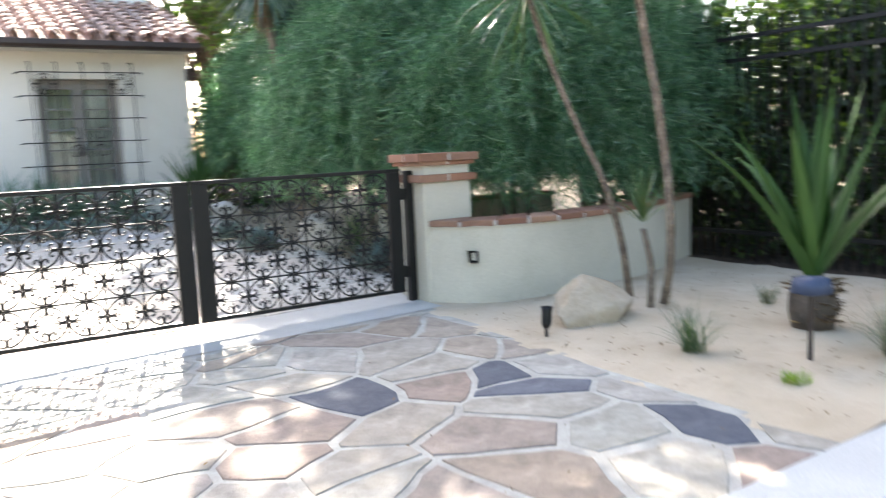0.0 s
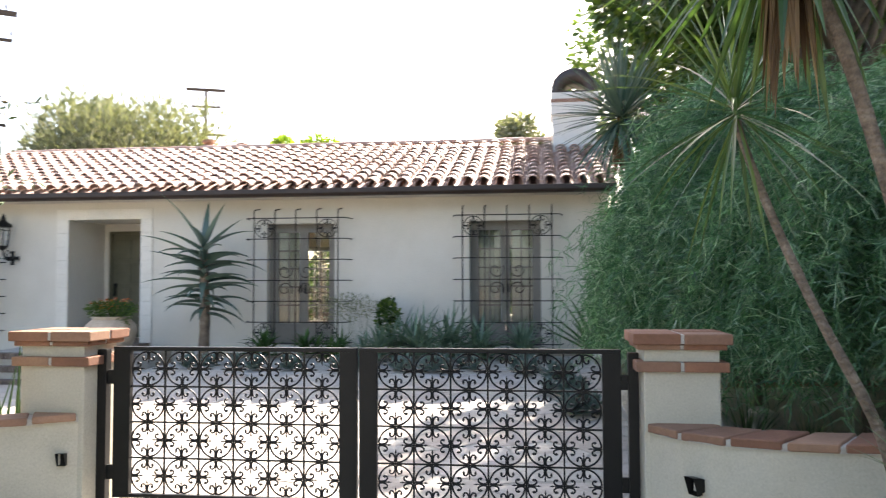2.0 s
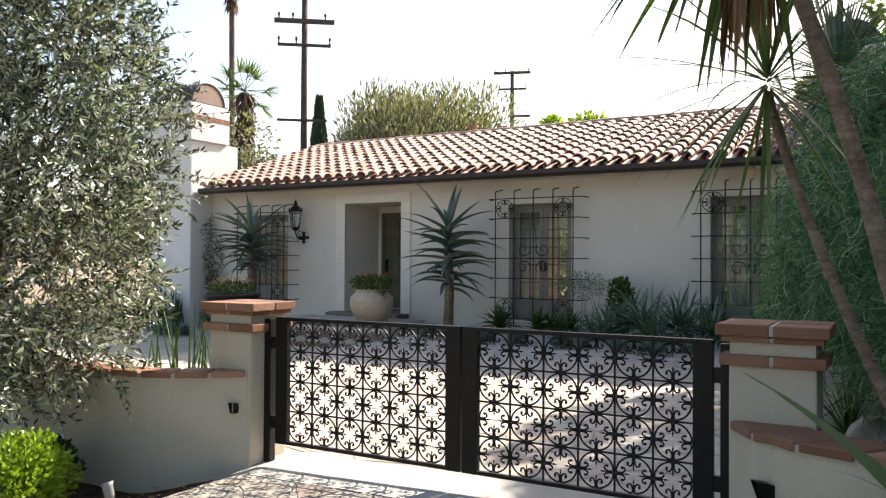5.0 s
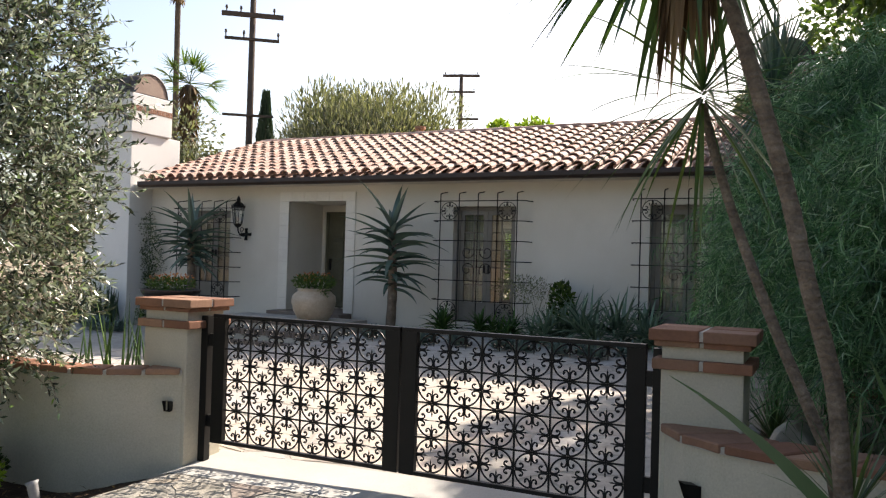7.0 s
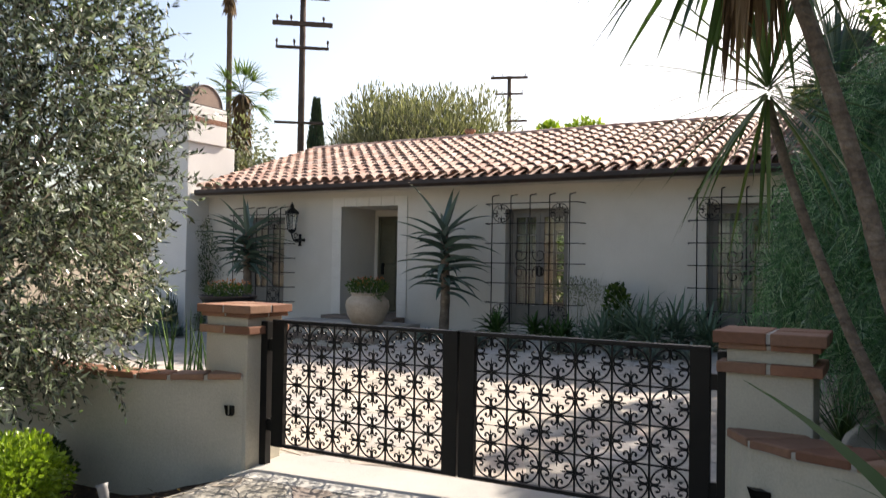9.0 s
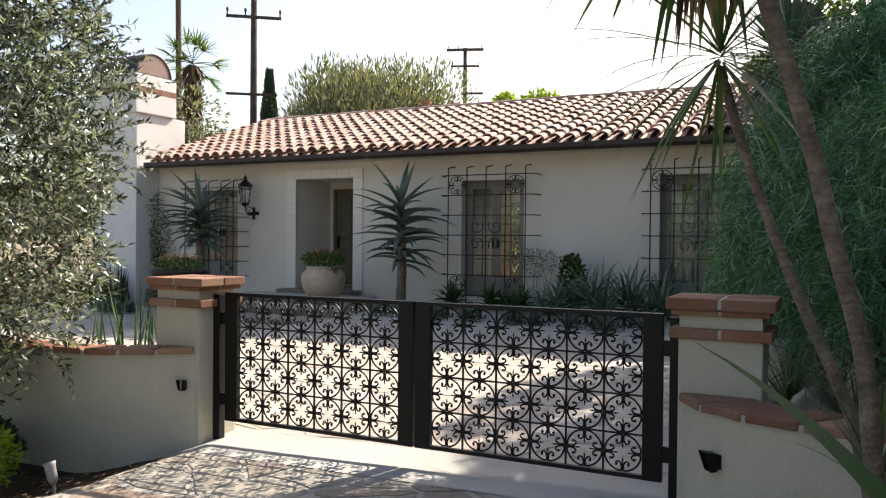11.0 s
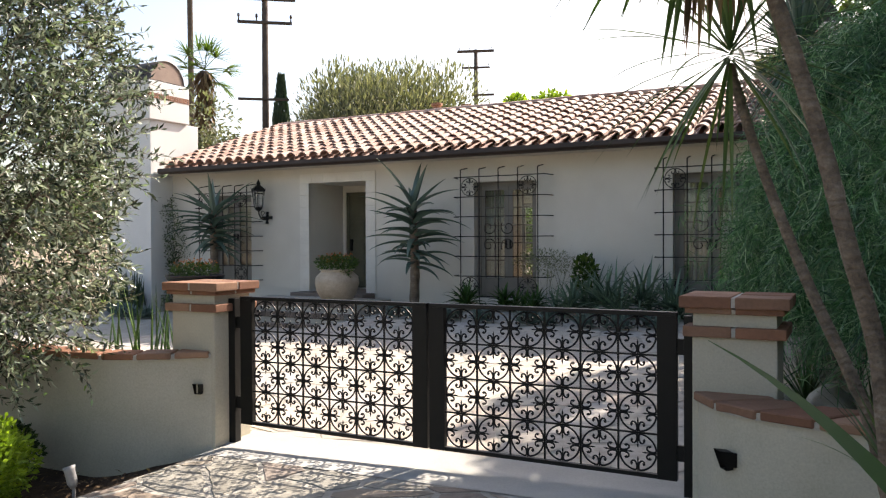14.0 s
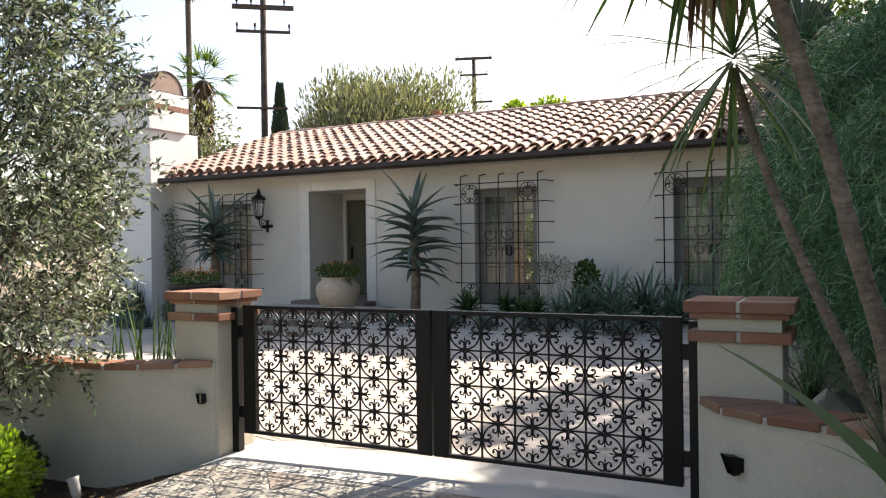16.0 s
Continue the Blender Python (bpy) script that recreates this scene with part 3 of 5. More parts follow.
def arch_cap(parent, x0, x1, y0, y1, z, along='X', thick=0.035):
    """A sheet-metal vault, open at both ends, over a recessed dark end plate."""
    s = Soup()
    n = 18
    cy, r = (y0 + y1) / 2, (y1 - y0) / 2
    if along == 'Y':
        cy, r = (x0 + x1) / 2, (x1 - x0) / 2
    vs = []
    for e in ((x0, x1) if along == 'X' else (y0, y1)):
        for rr in (r, r - thick):
            for k in range(n + 1):
                a = math.pi * k / n
                c, h = cy + rr * math.cos(a), z + rr * math.sin(a) * 1.02
                vs.append((e, c, h) if along == 'X' else (c, e, h))
    m = n + 1
    fs = []
    for k in range(n):
        fs += [(k, k + 1, 2 * m + k + 1, 2 * m + k), (m + k + 1, m + k, 3 * m + k, 3 * m + k + 1), (k + 1, k, m + k, m + k + 1), (2 * m + k, 2 * m + k + 1, 3 * m + k + 1, 3 * m + k)]
    s.add(vs, fs)
    s.part("vault", COPPER, parent, "dark sheet-metal vault", True)
    return cy, r


cy, cr = arch_cap(tower, TX0 + 0.02, TX1 + 0.02, TY0 + 0.02, TY1 - 0.06, 5.42)
plate = Soup()
pr = cr - 0.03
for px_ in (TX1 + 0.004, TX1 - 0.02):
    plate.add([(px_, cy, 5.43)] + [(px_, cy + pr * math.cos(math.pi * k / 18), 5.43 + pr * math.sin(math.pi * k / 18)) for k in range(19)], [(0, k + 1, k + 2) for k in range(18)])
plate.part("end_screen", speckled("rusty_mesh", (0.26, 0.185, 0.15), (0.34, 0.25, 0.2), 3, 60, 0.8), tower, "brown metal spark screen")
part("cap_base", boxes((TX0, TX1 + 0.05, TY0 - 0.03, TY1, 5.42, 5.45)), COPPER, tower)

# second chimney on the roof
chim = empty("roof_chimney", Matrix(), "white stucco chimney with brick band and arched metal cap", "chimney")
part("shaft", boxes((3.39, 4.33, 11.67, 12.45, 3.4, 5.3), bevel=0.012), WHITE_STUCCO, chim)
part("collar", boxes((3.35, 4.37, 11.63, 12.49, 5.22, 5.72), bevel=0.015), WHITE_STUCCO, chim)
brick_band(chim, 3.35, 4.37, 11.63, 12.49, 5.5, 5.58, 18, 14)
arch_cap(chim, 3.35, 4.37, 11.64, 12.48, 5.72, 'Y', 0.24)
part("cap_base", boxes((3.36, 4.36, 11.63, 12.49, 5.72, 5.75)), COPPER, chim)

# roof vents
for vx, vh in ((-4.95, 0.38), (-4.1, 0.27)):
    v = empty("roof_vent", pose(vx, RY + 0.25, RZ - 0.1), "short terracotta vent pipe behind the roof ridge", "vent", "roof vents")
    s = Soup()
    s.tube([(0, 0, 0), (0, 0, vh)], 0.11, 10)
    s.tube([(0, 0, vh - 0.02), (0, 0, vh + 0.05)], 0.15, 10)
    s.part("pipe", BRICK, v)

# ---- windows, doors and ironwork of the house ----
def french_doors(x0, x1, z0, z1, curtain):
    """A pair of glazed door leaves set back in the wall; two by five panes each."""
    w = empty("french_doors", pose(0, WALL_Y + 0.2, 0), "grey-brown painted glazed double doors, closed, set deep in the wall", "door", "glazed double doors")
    f = 0.07
    part("jamb", boxes((x0, x0 + f, -0.03, 0.1, z0, z1)), DOOR_PAINT, w)
    part("jamb", boxes((x1 - f, x1, -0.03, 0.1, z0, z1)), DOOR_PAINT, w)
    part("head", boxes((x0 + f, x1 - f, -0.03, 0.1, z1 - f, z1)), DOOR_PAINT, w)
    part("sill", boxes((x0 + f, x1 - f, -0.06, 0.1, z0, z0 + 0.04)), DOOR_PAINT, w)
    mid = (x0 + x1) / 2
    for a, b in ((x0 + f, mid - 0.003), (mid + 0.003, x1 - f)):
        ga, gb, gz0, gz1 = a + 0.085, b - 0.085, z0 + 0.4, z1 - f - 0.09
        rows = [(a, ga, 0.0, 0.045, z0 + 0.04, z1 - f), (gb, b, 0.0, 0.045, z0 + 0.04, z1 - f),
                (ga, gb, 0.002, 0.043, z0 + 0.04, gz0), (ga, gb, 0.002, 0.043, gz1, z1 - f)]
        leaf = part("door_leaf", boxes(*rows), DOOR_PAINT, w)
        part("glazing_bar", boxes(((ga + gb) / 2 - 0.012, (ga + gb) / 2 + 0.012, 0.008, 0.038, gz0, gz1)), WHITE_TRIM if curtain else DOOR_PAINT, leaf)
        for k in range(1, 5):
            z = gz0 + (gz1 - gz0) * k / 5
            part("glazing_bar", boxes((ga, gb, 0.006, 0.04, z - 0.012, z + 0.012)), DOOR_PAINT, leaf)
        pw, ph = (gb - ga) / 2, (gz1 - gz0) / 5
        for i in range(2):
            for k in range(5):
                pane = part("pane", boxes((ga + pw * i + 0.01, ga + pw * (i + 1) - 0.01, 0.02, 0.024, gz0 + ph * k + 0.01, gz0 + ph * (k + 1) - 0.01)), GLASS, leaf)
                pane.visible_shadow = False
        part("door_handle", boxes(((b - 0.06 if a < mid - 0.1 else a + 0.03), (b - 0.03 if a < mid - 0.1 else a + 0.06), -0.05, 0.0, z0 + 0.98, z0 + 1.14), bevel=0.008), IRON, leaf, "dark iron door handle")
    return w


def drape(x0, x1, y, z0, z1):
    n = 40
    vs, fs = [], []
    for i in range(n + 1):
        x = x0 + (x1 - x0) * i / n
        d = 0.03 * math.sin(i * 1.35) + 0.01 * math.sin(i * 3.1)
        vs += [(x, y + d, z0), (x, y + d * 0.7, z1), (x, y + d * 0.7 + 0.006, z1), (x, y + d + 0.006, z0)]
    for i in range(n):
        a = 4 * i
        fs += [(a, a + 4, a + 5, a + 1), (a + 3, a + 2, a + 6, a + 7), (a + 1, a + 5, a + 6, a + 2)]
    s = Soup()
    s.add(vs, fs)
    ob = s.part("curtain", CURTAIN, smooth=True)
    return tagged(ob, "long white curtain drawn aside behind glazed doors", "curtain", "curtains")


french_doors(*OPENINGS[2], False)
french_doors(*OPENINGS[3], False)
french_doors(*OPENINGS[0], False)
drape(-1.97, -1.5, 9.36, 0.46, 2.7)
drape(1.86, 2.38, 9.36, 0.46, 2.7)
drape(2.56, 3.04, 9.36, 0.46, 2.7)

# glazed rear windows that light the rooms from the garden side
for x0, x1, z0, z1 in REAR_OPENINGS:
    w = empty("rear_window", pose(0, 16.3, 0), "grey-brown painted multi-pane window at the back of the house", "window", "rear windows")
    part("window_frame", boxes((x0, x0 + 0.06, 0, 0.08, z0, z1), (x1 - 0.06, x1, 0, 0.08, z0, z1), (x0 + 0.06, x1 - 0.06, 0, 0.08, z0, z0 + 0.08), (x0 + 0.06, x1 - 0.06, 0, 0.08, z1 - 0.08, z1)), DOOR_PAINT, w)
    nx_ = round((x1 - x0) / 0.3)
    for k in range(1, nx_):
        x = x0 + (x1 - x0) * k / nx_
        part("glazing_bar", boxes((x - 0.018, x + 0.018, 0.02, 0.06, z0 + 0.08, z1 - 0.08)), DOOR_PAINT, w)
    for k in range(1, 5):
        z = z0 + (z1 - z0) * k / 5
        part("glazing_bar", boxes((x0 + 0.06, x1 - 0.06, 0.024, 0.056, z - 0.015, z + 0.015)), DOOR_PAINT, w)

# a lit table lamp in the room
lamp = empty("table_lamp", pose(-1.05, 10.4, 0.45), "lit table lamp with a warm shade inside the room", "lamp")
part("stand", boxes((-0.25, 0.25, -0.2, 0.2, 0, 0.55), bevel=0.01), FLOOR_WOOD, lamp)
ls = Soup()
ls.tube([(0, 0, 0.55), (0, 0, 0.62), (0, 0, 0.7), (0, 0, 0.8)], [0.07, 0.09, 0.03, 0.02], 10)
ls.part("base", POTTERY, lamp, smooth=True)


def _glow(nt, b):
    b.inputs["Base Color"].default_value = (0.8, 0.6, 0.3, 1)
    b.inputs["Emission Color"].default_value = (1.0, 0.62, 0.22, 1)
    b.inputs["Emission Strength"].default_value = 1.2


ls = Soup()
ls.tube([(0, 0, 0.76), (0, 0, 1.0)], [0.16, 0.1], 14, False)
ls.part("shade", material("lit_lampshade", _glow), lamp, "glowing warm lampshade", True)


def window_grille(x0, x1, z0, z1, right_ends=True, wall_y=WALL_Y):
    """A wrought-iron cage of round bars standing off the wall."""
    y = -0.3
    g = empty("window_grille", pose(0, wall_y, 0), "dark wrought-iron window grille of crossing bars with scrolls", "window grille", "window grilles")
    n, m = 5, 7
    xs = [x0 + (x1 - x0) * i / (n - 1) for i in range(n)]
    zs = [z1 - (z1 - z0) * j / (m - 1) for j in range(m)]
    for x in xs:
        s = Soup()
        s.tube([(x, 0.0, z1 + 0.2), (x, y + 0.06, z1 + 0.16), (x, y, z1 + 0.14), (x, y, z1 + 0.1), (x, y, z0 - 0.12), (x, y + 0.04, z0 - 0.16), (x, 0.0, z0 - 0.16)], 0.0115, 6)
        s.part("upright_bar", RUSTY_IRON, g)
    for z in zs:
        s = Soup()
        s.tube([(x0 - 0.2, 0.0, z), (x0 - 0.15, y + 0.02, z), (x0 - 0.1, y - 0.012, z), (x1 + 0.1, y - 0.012, z), (x1 + 0.15, y + 0.02, z), (x1 + 0.2, 0.0, z)], 0.0105, 6)
        s.part("cross_bar", RUSTY_IRON, g)
    cw, ch = xs[1] - xs[0], zs[0] - zs[1]
    for i in (0, n - 2):
        for j in (0, m - 2):
            s = scroll_mesh(cw * 0.94, ch * 0.94, 0.0085)
            s.v = [(v[0] + xs[i] + cw / 2, v[1] + y, v[2] + zs[j] - ch / 2) for v in s.v]
            s.part("scroll_panel", RUSTY_IRON, g)
    cx, cz = xs[2], zs[3]
    s = Soup()
    for sx in (-1, 1):
        for sz in (-1, 1):
            line = []
            for i in range(26):
                a = -0.6 + i * 0.31
                r = 0.15 * (1 - i / 32)
                line.append((cx + sx * (0.2 - r * math.cos(a)), y, cz + sz * (0.17 - r * math.sin(a))))
            s.tube(line, 0.009, 4)
    s.part("centre_scroll", RUSTY_IRON, g)


window_grille(-2.2, -0.6, 0.5, 2.81)
window_grille(1.7, 3.3, 0.5, 2.82)
window_grille(-9.05, -7.6, 0.7, 2.7)

# ---- porch ----
porch = empty("porch", Matrix(), "recessed entrance porch with pale cast-stone surround", "porch", kind="structure")
px0, px1, pz1 = -6.07, -4.58, 2.86
part("side_wall", boxes((px0 - 0.12, px0 - 0.001, WALL_Y + 0.34, 10.3, 0.2, 3.05)), STUCCO, porch)
part("side_wall", boxes((px1 + 0.001, px1 + 0.12, WALL_Y + 0.34, 10.3, 0.2, 3.05)), STUCCO, porch)
part("back_wall", wall_with_holes(px0 - 0.12, px1 + 0.12, 10.3, 10.5, 0.2, 3.05, [(-5.99, -4.96, 0.48, 2.72)]), STUCCO, porch)
part("porch_ceiling", boxes((px0, px1, WALL_Y + 0.34, 10.3, 2.87, 3.0)), STUCCO, porch)
part("porch_floor", boxes((px0 - 0.2, px1 + 0.2, 8.55, 10.3, 0.1, 0.47), bevel=0.01), GREY_BRICK, porch)
# surround blocks
n = 9
for side, (a, b) in enumerate(((px0 - 0.25, px0), (px1, px1 + 0.24))):
    for k in range(n):
        z0 = 0.47 + (pz1 - 0.47) * k / n
        z1 = 0.47 + (pz1 - 0.47) * (k + 1) / n
        part("surround_block", boxes((a, b, WALL_Y - 0.025, WALL_Y + 0.03, z0 + 0.003, z1 - 0.003), bevel=0.004), WHITE_TRIM, porch)
for k in range(6):
    x0 = px0 - 0.25 + (px1 - px0 + 0.49) * k / 6
    x1 = px0 - 0.25 + (px1 - px0 + 0.49) * (k + 1) / 6
    part("surround_block", boxes((x0 + 0.003, x1 - 0.003, WALL_Y - 0.025, WALL_Y + 0.03, pz1, pz1 + 0.2), bevel=0.004), WHITE_TRIM, porch)
door = empty("entrance_door", pose(-0.24, 0, 0), "olive-brown panelled wooden front door, closed", "door")
rows = [(-5.69, -4.78, 10.36, 10.41, 0.49, 2.66)]
part("door_leaf", boxes(*rows, bevel=0.005), OLIVE_DOOR, door)
for k in range(2):
    for j in range(4):
        a = -5.61 + k * 0.41
        z = 0.62 + j * 0.5
        part("panel", boxes((a, a + 0.34, 10.335, 10.362, z, z + 0.42), bevel=0.012), OLIVE_DOOR, door)
part("door_frame", boxes((-5.75, -5.69, 10.33, 10.46, 0.48, 2.72), (-4.78, -4.72, 10.33, 10.46, 0.48, 2.72), (-5.69, -4.78, 10.33, 10.46, 2.66, 2.72)), OLIVE_DOOR, door)
part("door_handle", boxes((-5.62, -5.58, 10.27, 10.36, 1.35, 1.62), bevel=0.01), IRON, door, "dark iron door pull")
# brick step in front of the porch
step = empty("brick_steps", Matrix(), "three brick front steps and landing below the porch", "steps")
bme = mesh_of(boxes((-0.032, 0.032, -0.012, 0.2, -0.1, 0.0), bevel=0.005), "brick", GREY_BRICK)
for y0, y1, zt in ((7.2, 8.54, 0.41), (6.88, 7.2, 0.22), (6.56, 6.88, 0.03)):
    part("step_core", boxes((-6.75, -3.7, y0 + 0.004, y1 - 0.002, -0.3, zt - 0.012)), MORTAR, step)
    for i in range(40):
        shared("brick", bme, pose(-6.75 + 0.038 + 0.0763 * i, y0, zt), step)

# ---- lantern on the wall ----
lan = empty("wall_lantern", pose(-7.24, 8.98, 2.12) @ Matrix.Diagonal((0.84, 0.84, 0.84, 1)), "ornate black wrought-iron wall lantern on a scroll bracket", "lantern")
s = Soup()
for k in range(4):
    a = math.tau * k / 4
    s.tube([(0, 0, 0), (0.1 * math.cos(a), -0.015, 0.1 * math.sin(a)), (0.16 * math.cos(a), -0.01, 0.16 * math.sin(a))], [0.045, 0.035, 0.05], 7)
s.part("back_plate", IRON, lan, smooth=True)
s = Soup()
arm = [(0, -0.01, 0), (0, -0.12, -0.06), (0, -0.26, -0.03), (0, -0.34, 0.08), (0, -0.36, 0.2)]
s.tube(arm, 0.018, 7)
s.tube([(0, -0.2 + 0.09 * math.cos(a) * (1 - a / 9), 0.1 + 0.09 * math.sin(a) * (1 - a / 9)) for a in [0.3 * i for i in range(22)]], 0.011, 5)
s.part("bracket", IRON, lan, smooth=True)
s = Soup()
s.tube([(0, -0.36, z) for z in (0.16, 0.2, 0.23, 0.27)], [0.02, 0.08, 0.1, 0.12], 6)
s.tube([(0, -0.36, z) for z in (0.7, 0.73, 0.8, 0.87, 0.9, 0.96, 1.02)], [0.19, 0.19, 0.13, 0.05, 0.06, 0.035, 0.005], 6)
for k in range(6):
    a = math.tau * k / 6
    s.tube([(0.115 * math.cos(a), -0.36 + 0.115 * math.sin(a), 0.26), (0.175 * math.cos(a), -0.36 + 0.175 * math.sin(a), 0.72)], 0.012, 4)
    s.tube([(0.18 * math.cos(a), -0.36 + 0.18 * math.sin(a), 0.72), (0.21 * math.cos(a), -0.36 + 0.21 * math.sin(a), 0.8)], [0.014, 0.004], 4)
s.part("cage", IRON, lan)
s = Soup()
s.tube([(0, -0.36, 0.27), (0, -0.36, 0.7)], [0.105, 0.165], 6, False)
ob = s.part("lantern_glass", GLASS, lan, "clear lantern glass")
ob.visible_shadow = False

# ---- paving ----
def clip(poly, p, nrm):
    out = []
    for a, b in zip(poly, poly[1:] + poly[:1]):
        da, db = (a - p).dot(nrm), (b - p).dot(nrm)
        if da <= 0:
            out.append(a)
        if (da < 0 < db) or (db < 0 < da):
            out.append(a + (b - a) * (da / (da - db)))
    return out


def crazy_paving(x0, x1, y0, y1, spacing, seed, aspect=1.35):
    """Irregular polygons that fill a rectangle, as lists of plan points."""
    rr = random.Random(seed)
    seeds = []
    tries = 0
    while tries < 4000:
        tries += 1
        p = Vector((rr.uniform(x0 - 0.3, x1 + 0.3), rr.uniform(y0 - 0.3, y1 + 0.3)))
        if all(math.hypot((p.x - q.x) / aspect, p.y - q.y) > spacing * (0.5 + 0.62 * ((i * 37) % 11) / 11) for i, q in enumerate(seeds)):
            seeds.append(p)
    polys = []
    for s0 in seeds:
        poly = [Vector(v) for v in ((x0, y0), (x1, y0), (x1, y1), (x0, y1))]
        for q in seeds:
            d = q - s0
            if q is s0 or d.length > 3.2:
                continue
            poly = clip(poly, s0 + d * 0.5, d.normalized())
            if len(poly) < 3:
                break
        if len(poly) >= 3:
            polys.append(poly)
    return polys


def slab(poly, inset, rr, warp=0.14):
    """A flat stone with wavering edges: a bmesh about its own centre, and that centre."""
    c = sum(poly, Vector((0, 0))) / len(poly)
    for a, b in list(zip(poly, poly[1:] + poly[:1])):
        e = b - a
        if e.length < 0.02:
            continue
        nrm = Vector((e.y, -e.x)).normalized()
        poly = clip(poly, a - nrm * inset * rr.uniform(0.6, 1.5), nrm)
        if len(poly) < 3:
            return None, None
    area = 0.5 * abs(sum(a.x * b.y - b.x * a.y for a, b in zip(poly, poly[1:] + poly[:1])))
    if area < 0.012:
        return None, None
    pts = []
    for a, b in zip(poly, poly[1:] + poly[:1]):
        k = max(1, int((b - a).length / 0.13))
        for i in range(k):
            p = a.lerp(b, i / k)
            w = noise.noise(Vector((p.x * 5, p.y * 5, 1.7)))
            w2 = noise.noise(Vector((p.x * 5, p.y * 5, 7.7)))
            b1 = noise.noise(Vector((p.x * 1.25, p.y * 1.25, 3.1)))
            b2 = noise.noise(Vector((p.x * 1.25, p.y * 1.25, 9.4)))
            pts.append(p + Vector((w, w2)) * 0.03 + Vector((b1, b2)) * warp)
    n = len(pts)
    vs = [(p.x - c.x, p.y - c.y, ground_z(p.x, p.y) - 0.025) for p in pts]
    vs += [(p.x - c.x, p.y - c.y, ground_z(p.x, p.y) + 0.003) for p in pts]
    vs += [((p.x - c.x) * 0.975, (p.y - c.y) * 0.975, ground_z(p.x, p.y) + 0.007) for p in pts]
    fs = [(i, (i + 1) % n, n + (i + 1) % n, n + i) for i in range(n)] + [(n + i, n + (i + 1) % n, 2 * n + (i + 1) % n, 2 * n + i) for i in range(n)]
    fs.append(tuple(range(2 * n, 3 * n)))
    return raw(vs, fs), c


front_drive = tagged(sheet("driveway", -1.6, 3.7, -4.13, -0.3, 0.07, JOINT, 0.0, lambda x, y: drive_left(y) < x < drive_right(y)), "crazy-paved flagstone driveway with pale mortar joints", "driveway", kind="structure")
rear_drive = tagged(sheet("forecourt", -13.0, 4.1, 0.32, 8.0, 0.25, JOINT, 0.0), "sunlit flagstone forecourt between gate and house", "driveway", kind="structure")
tagged(sheet("threshold", -0.16, 3.72, -0.42, 0.32, 0.1, CONCRETE, 0.006, rough=0.003), "pale concrete strip under the gate", "pavement", kind="structure")
rs_ = random.Random(11)
SLATE_AT = ((2.29, -2.08), (3.13, -2.82), (3.05, -3.7), (3.12, -2.2))
stones = []
for poly in crazy_paving(-1.5, 3.7, -4.12, -0.43, 0.4, 5, 1.6):
    c = sum(poly, Vector((0, 0))) / len(poly)
    poly = clip(poly, Vector((drive_right(c.y), c.y)), Vector((1, 0.07)).normalized())
    if len(poly) >= 3:
        poly = clip(poly, Vector((drive_left(c.y), c.y)), Vector((-1, 0.0)))
    if len(poly) >= 3:
        bm, c = slab(poly, 0.024, rs_, 0.2)
        if bm:
            stones.append((bm, c))
slates = {min(range(len(stones)), key=lambda k: (stones[k][1] - Vector(q)).length) for q in SLATE_AT}
for k, (bm, c) in enumerate(stones):
    part("flagstone", bm, SLATE if k in slates else STONE, front_drive).location = (c.x, c.y, 0)
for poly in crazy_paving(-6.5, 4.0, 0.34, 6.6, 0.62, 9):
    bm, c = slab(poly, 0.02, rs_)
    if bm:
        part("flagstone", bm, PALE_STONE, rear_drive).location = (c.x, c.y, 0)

# ---- plants: materials ----
# silvery leaves; the palest stops also paint sun glints into the colour
OLIVE_LEAF = leafy("olive_leaves", [(0.0, (0.016, 0.024, 0.013)), (0.32, (0.042, 0.058, 0.034)), (0.55, (0.115, 0.145, 0.096)), (0.76, (0.36, 0.395, 0.32)), (0.93, (0.62, 0.65, 0.57)), (1.0, (0.24, 0.37, 0.08))], 0.22, 0.2, 0.75, (1.05, 1.2, 0.85))
WEEP_LEAF = leafy("weeping_leaves", [(0.0, (0.02, 0.06, 0.028)), (0.4, (0.05, 0.13, 0.062)), (0.72, (0.1, 0.215, 0.112)), (0.9, (0.225, 0.36, 0.24)), (1.0, (0.4, 0.5, 0.41))], 0.34, 0.42, 0.55, (1.3, 1.6, 0.95))
TREE_LEAF = leafy("broad_leaves", [(0.0, (0.03, 0.06, 0.015)), (0.6, (0.06, 0.11, 0.025)), (1.0, (0.12, 0.18, 0.04))], 0.45, 0.35)
# darker copy of broad_leaves: the canopy's shade is put into the colour
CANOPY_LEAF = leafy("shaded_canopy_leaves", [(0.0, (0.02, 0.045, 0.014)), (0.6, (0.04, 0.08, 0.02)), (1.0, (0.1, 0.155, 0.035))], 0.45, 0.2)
GREY_LEAF = leafy("grey_green_leaves", [(0.0, (0.09, 0.098, 0.07)), (0.5, (0.155, 0.165, 0.12)), (1.0, (0.29, 0.29, 0.22))], 0.55, 0.25)
LIME_LEAF = leafy("lime_leaves", [(0.0, (0.12, 0.2, 0.02)), (0.6, (0.2, 0.3, 0.035)), (1.0, (0.3, 0.4, 0.06))], 0.4, 0.35)
DARK_LEAF = leafy("dark_hedge_leaves", [(0.0, (0.015, 0.035, 0.012)), (0.7, (0.035, 0.065, 0.02)), (1.0, (0.09, 0.14, 0.03))], 0.4, 0.25)
YUCCA_LEAF = leafy("yucca_leaves", [(0.0, (0.035, 0.075, 0.03)), (0.6, (0.06, 0.11, 0.04)), (1.0, (0.11, 0.16, 0.05))], 0.35, 0.2, 0.5)
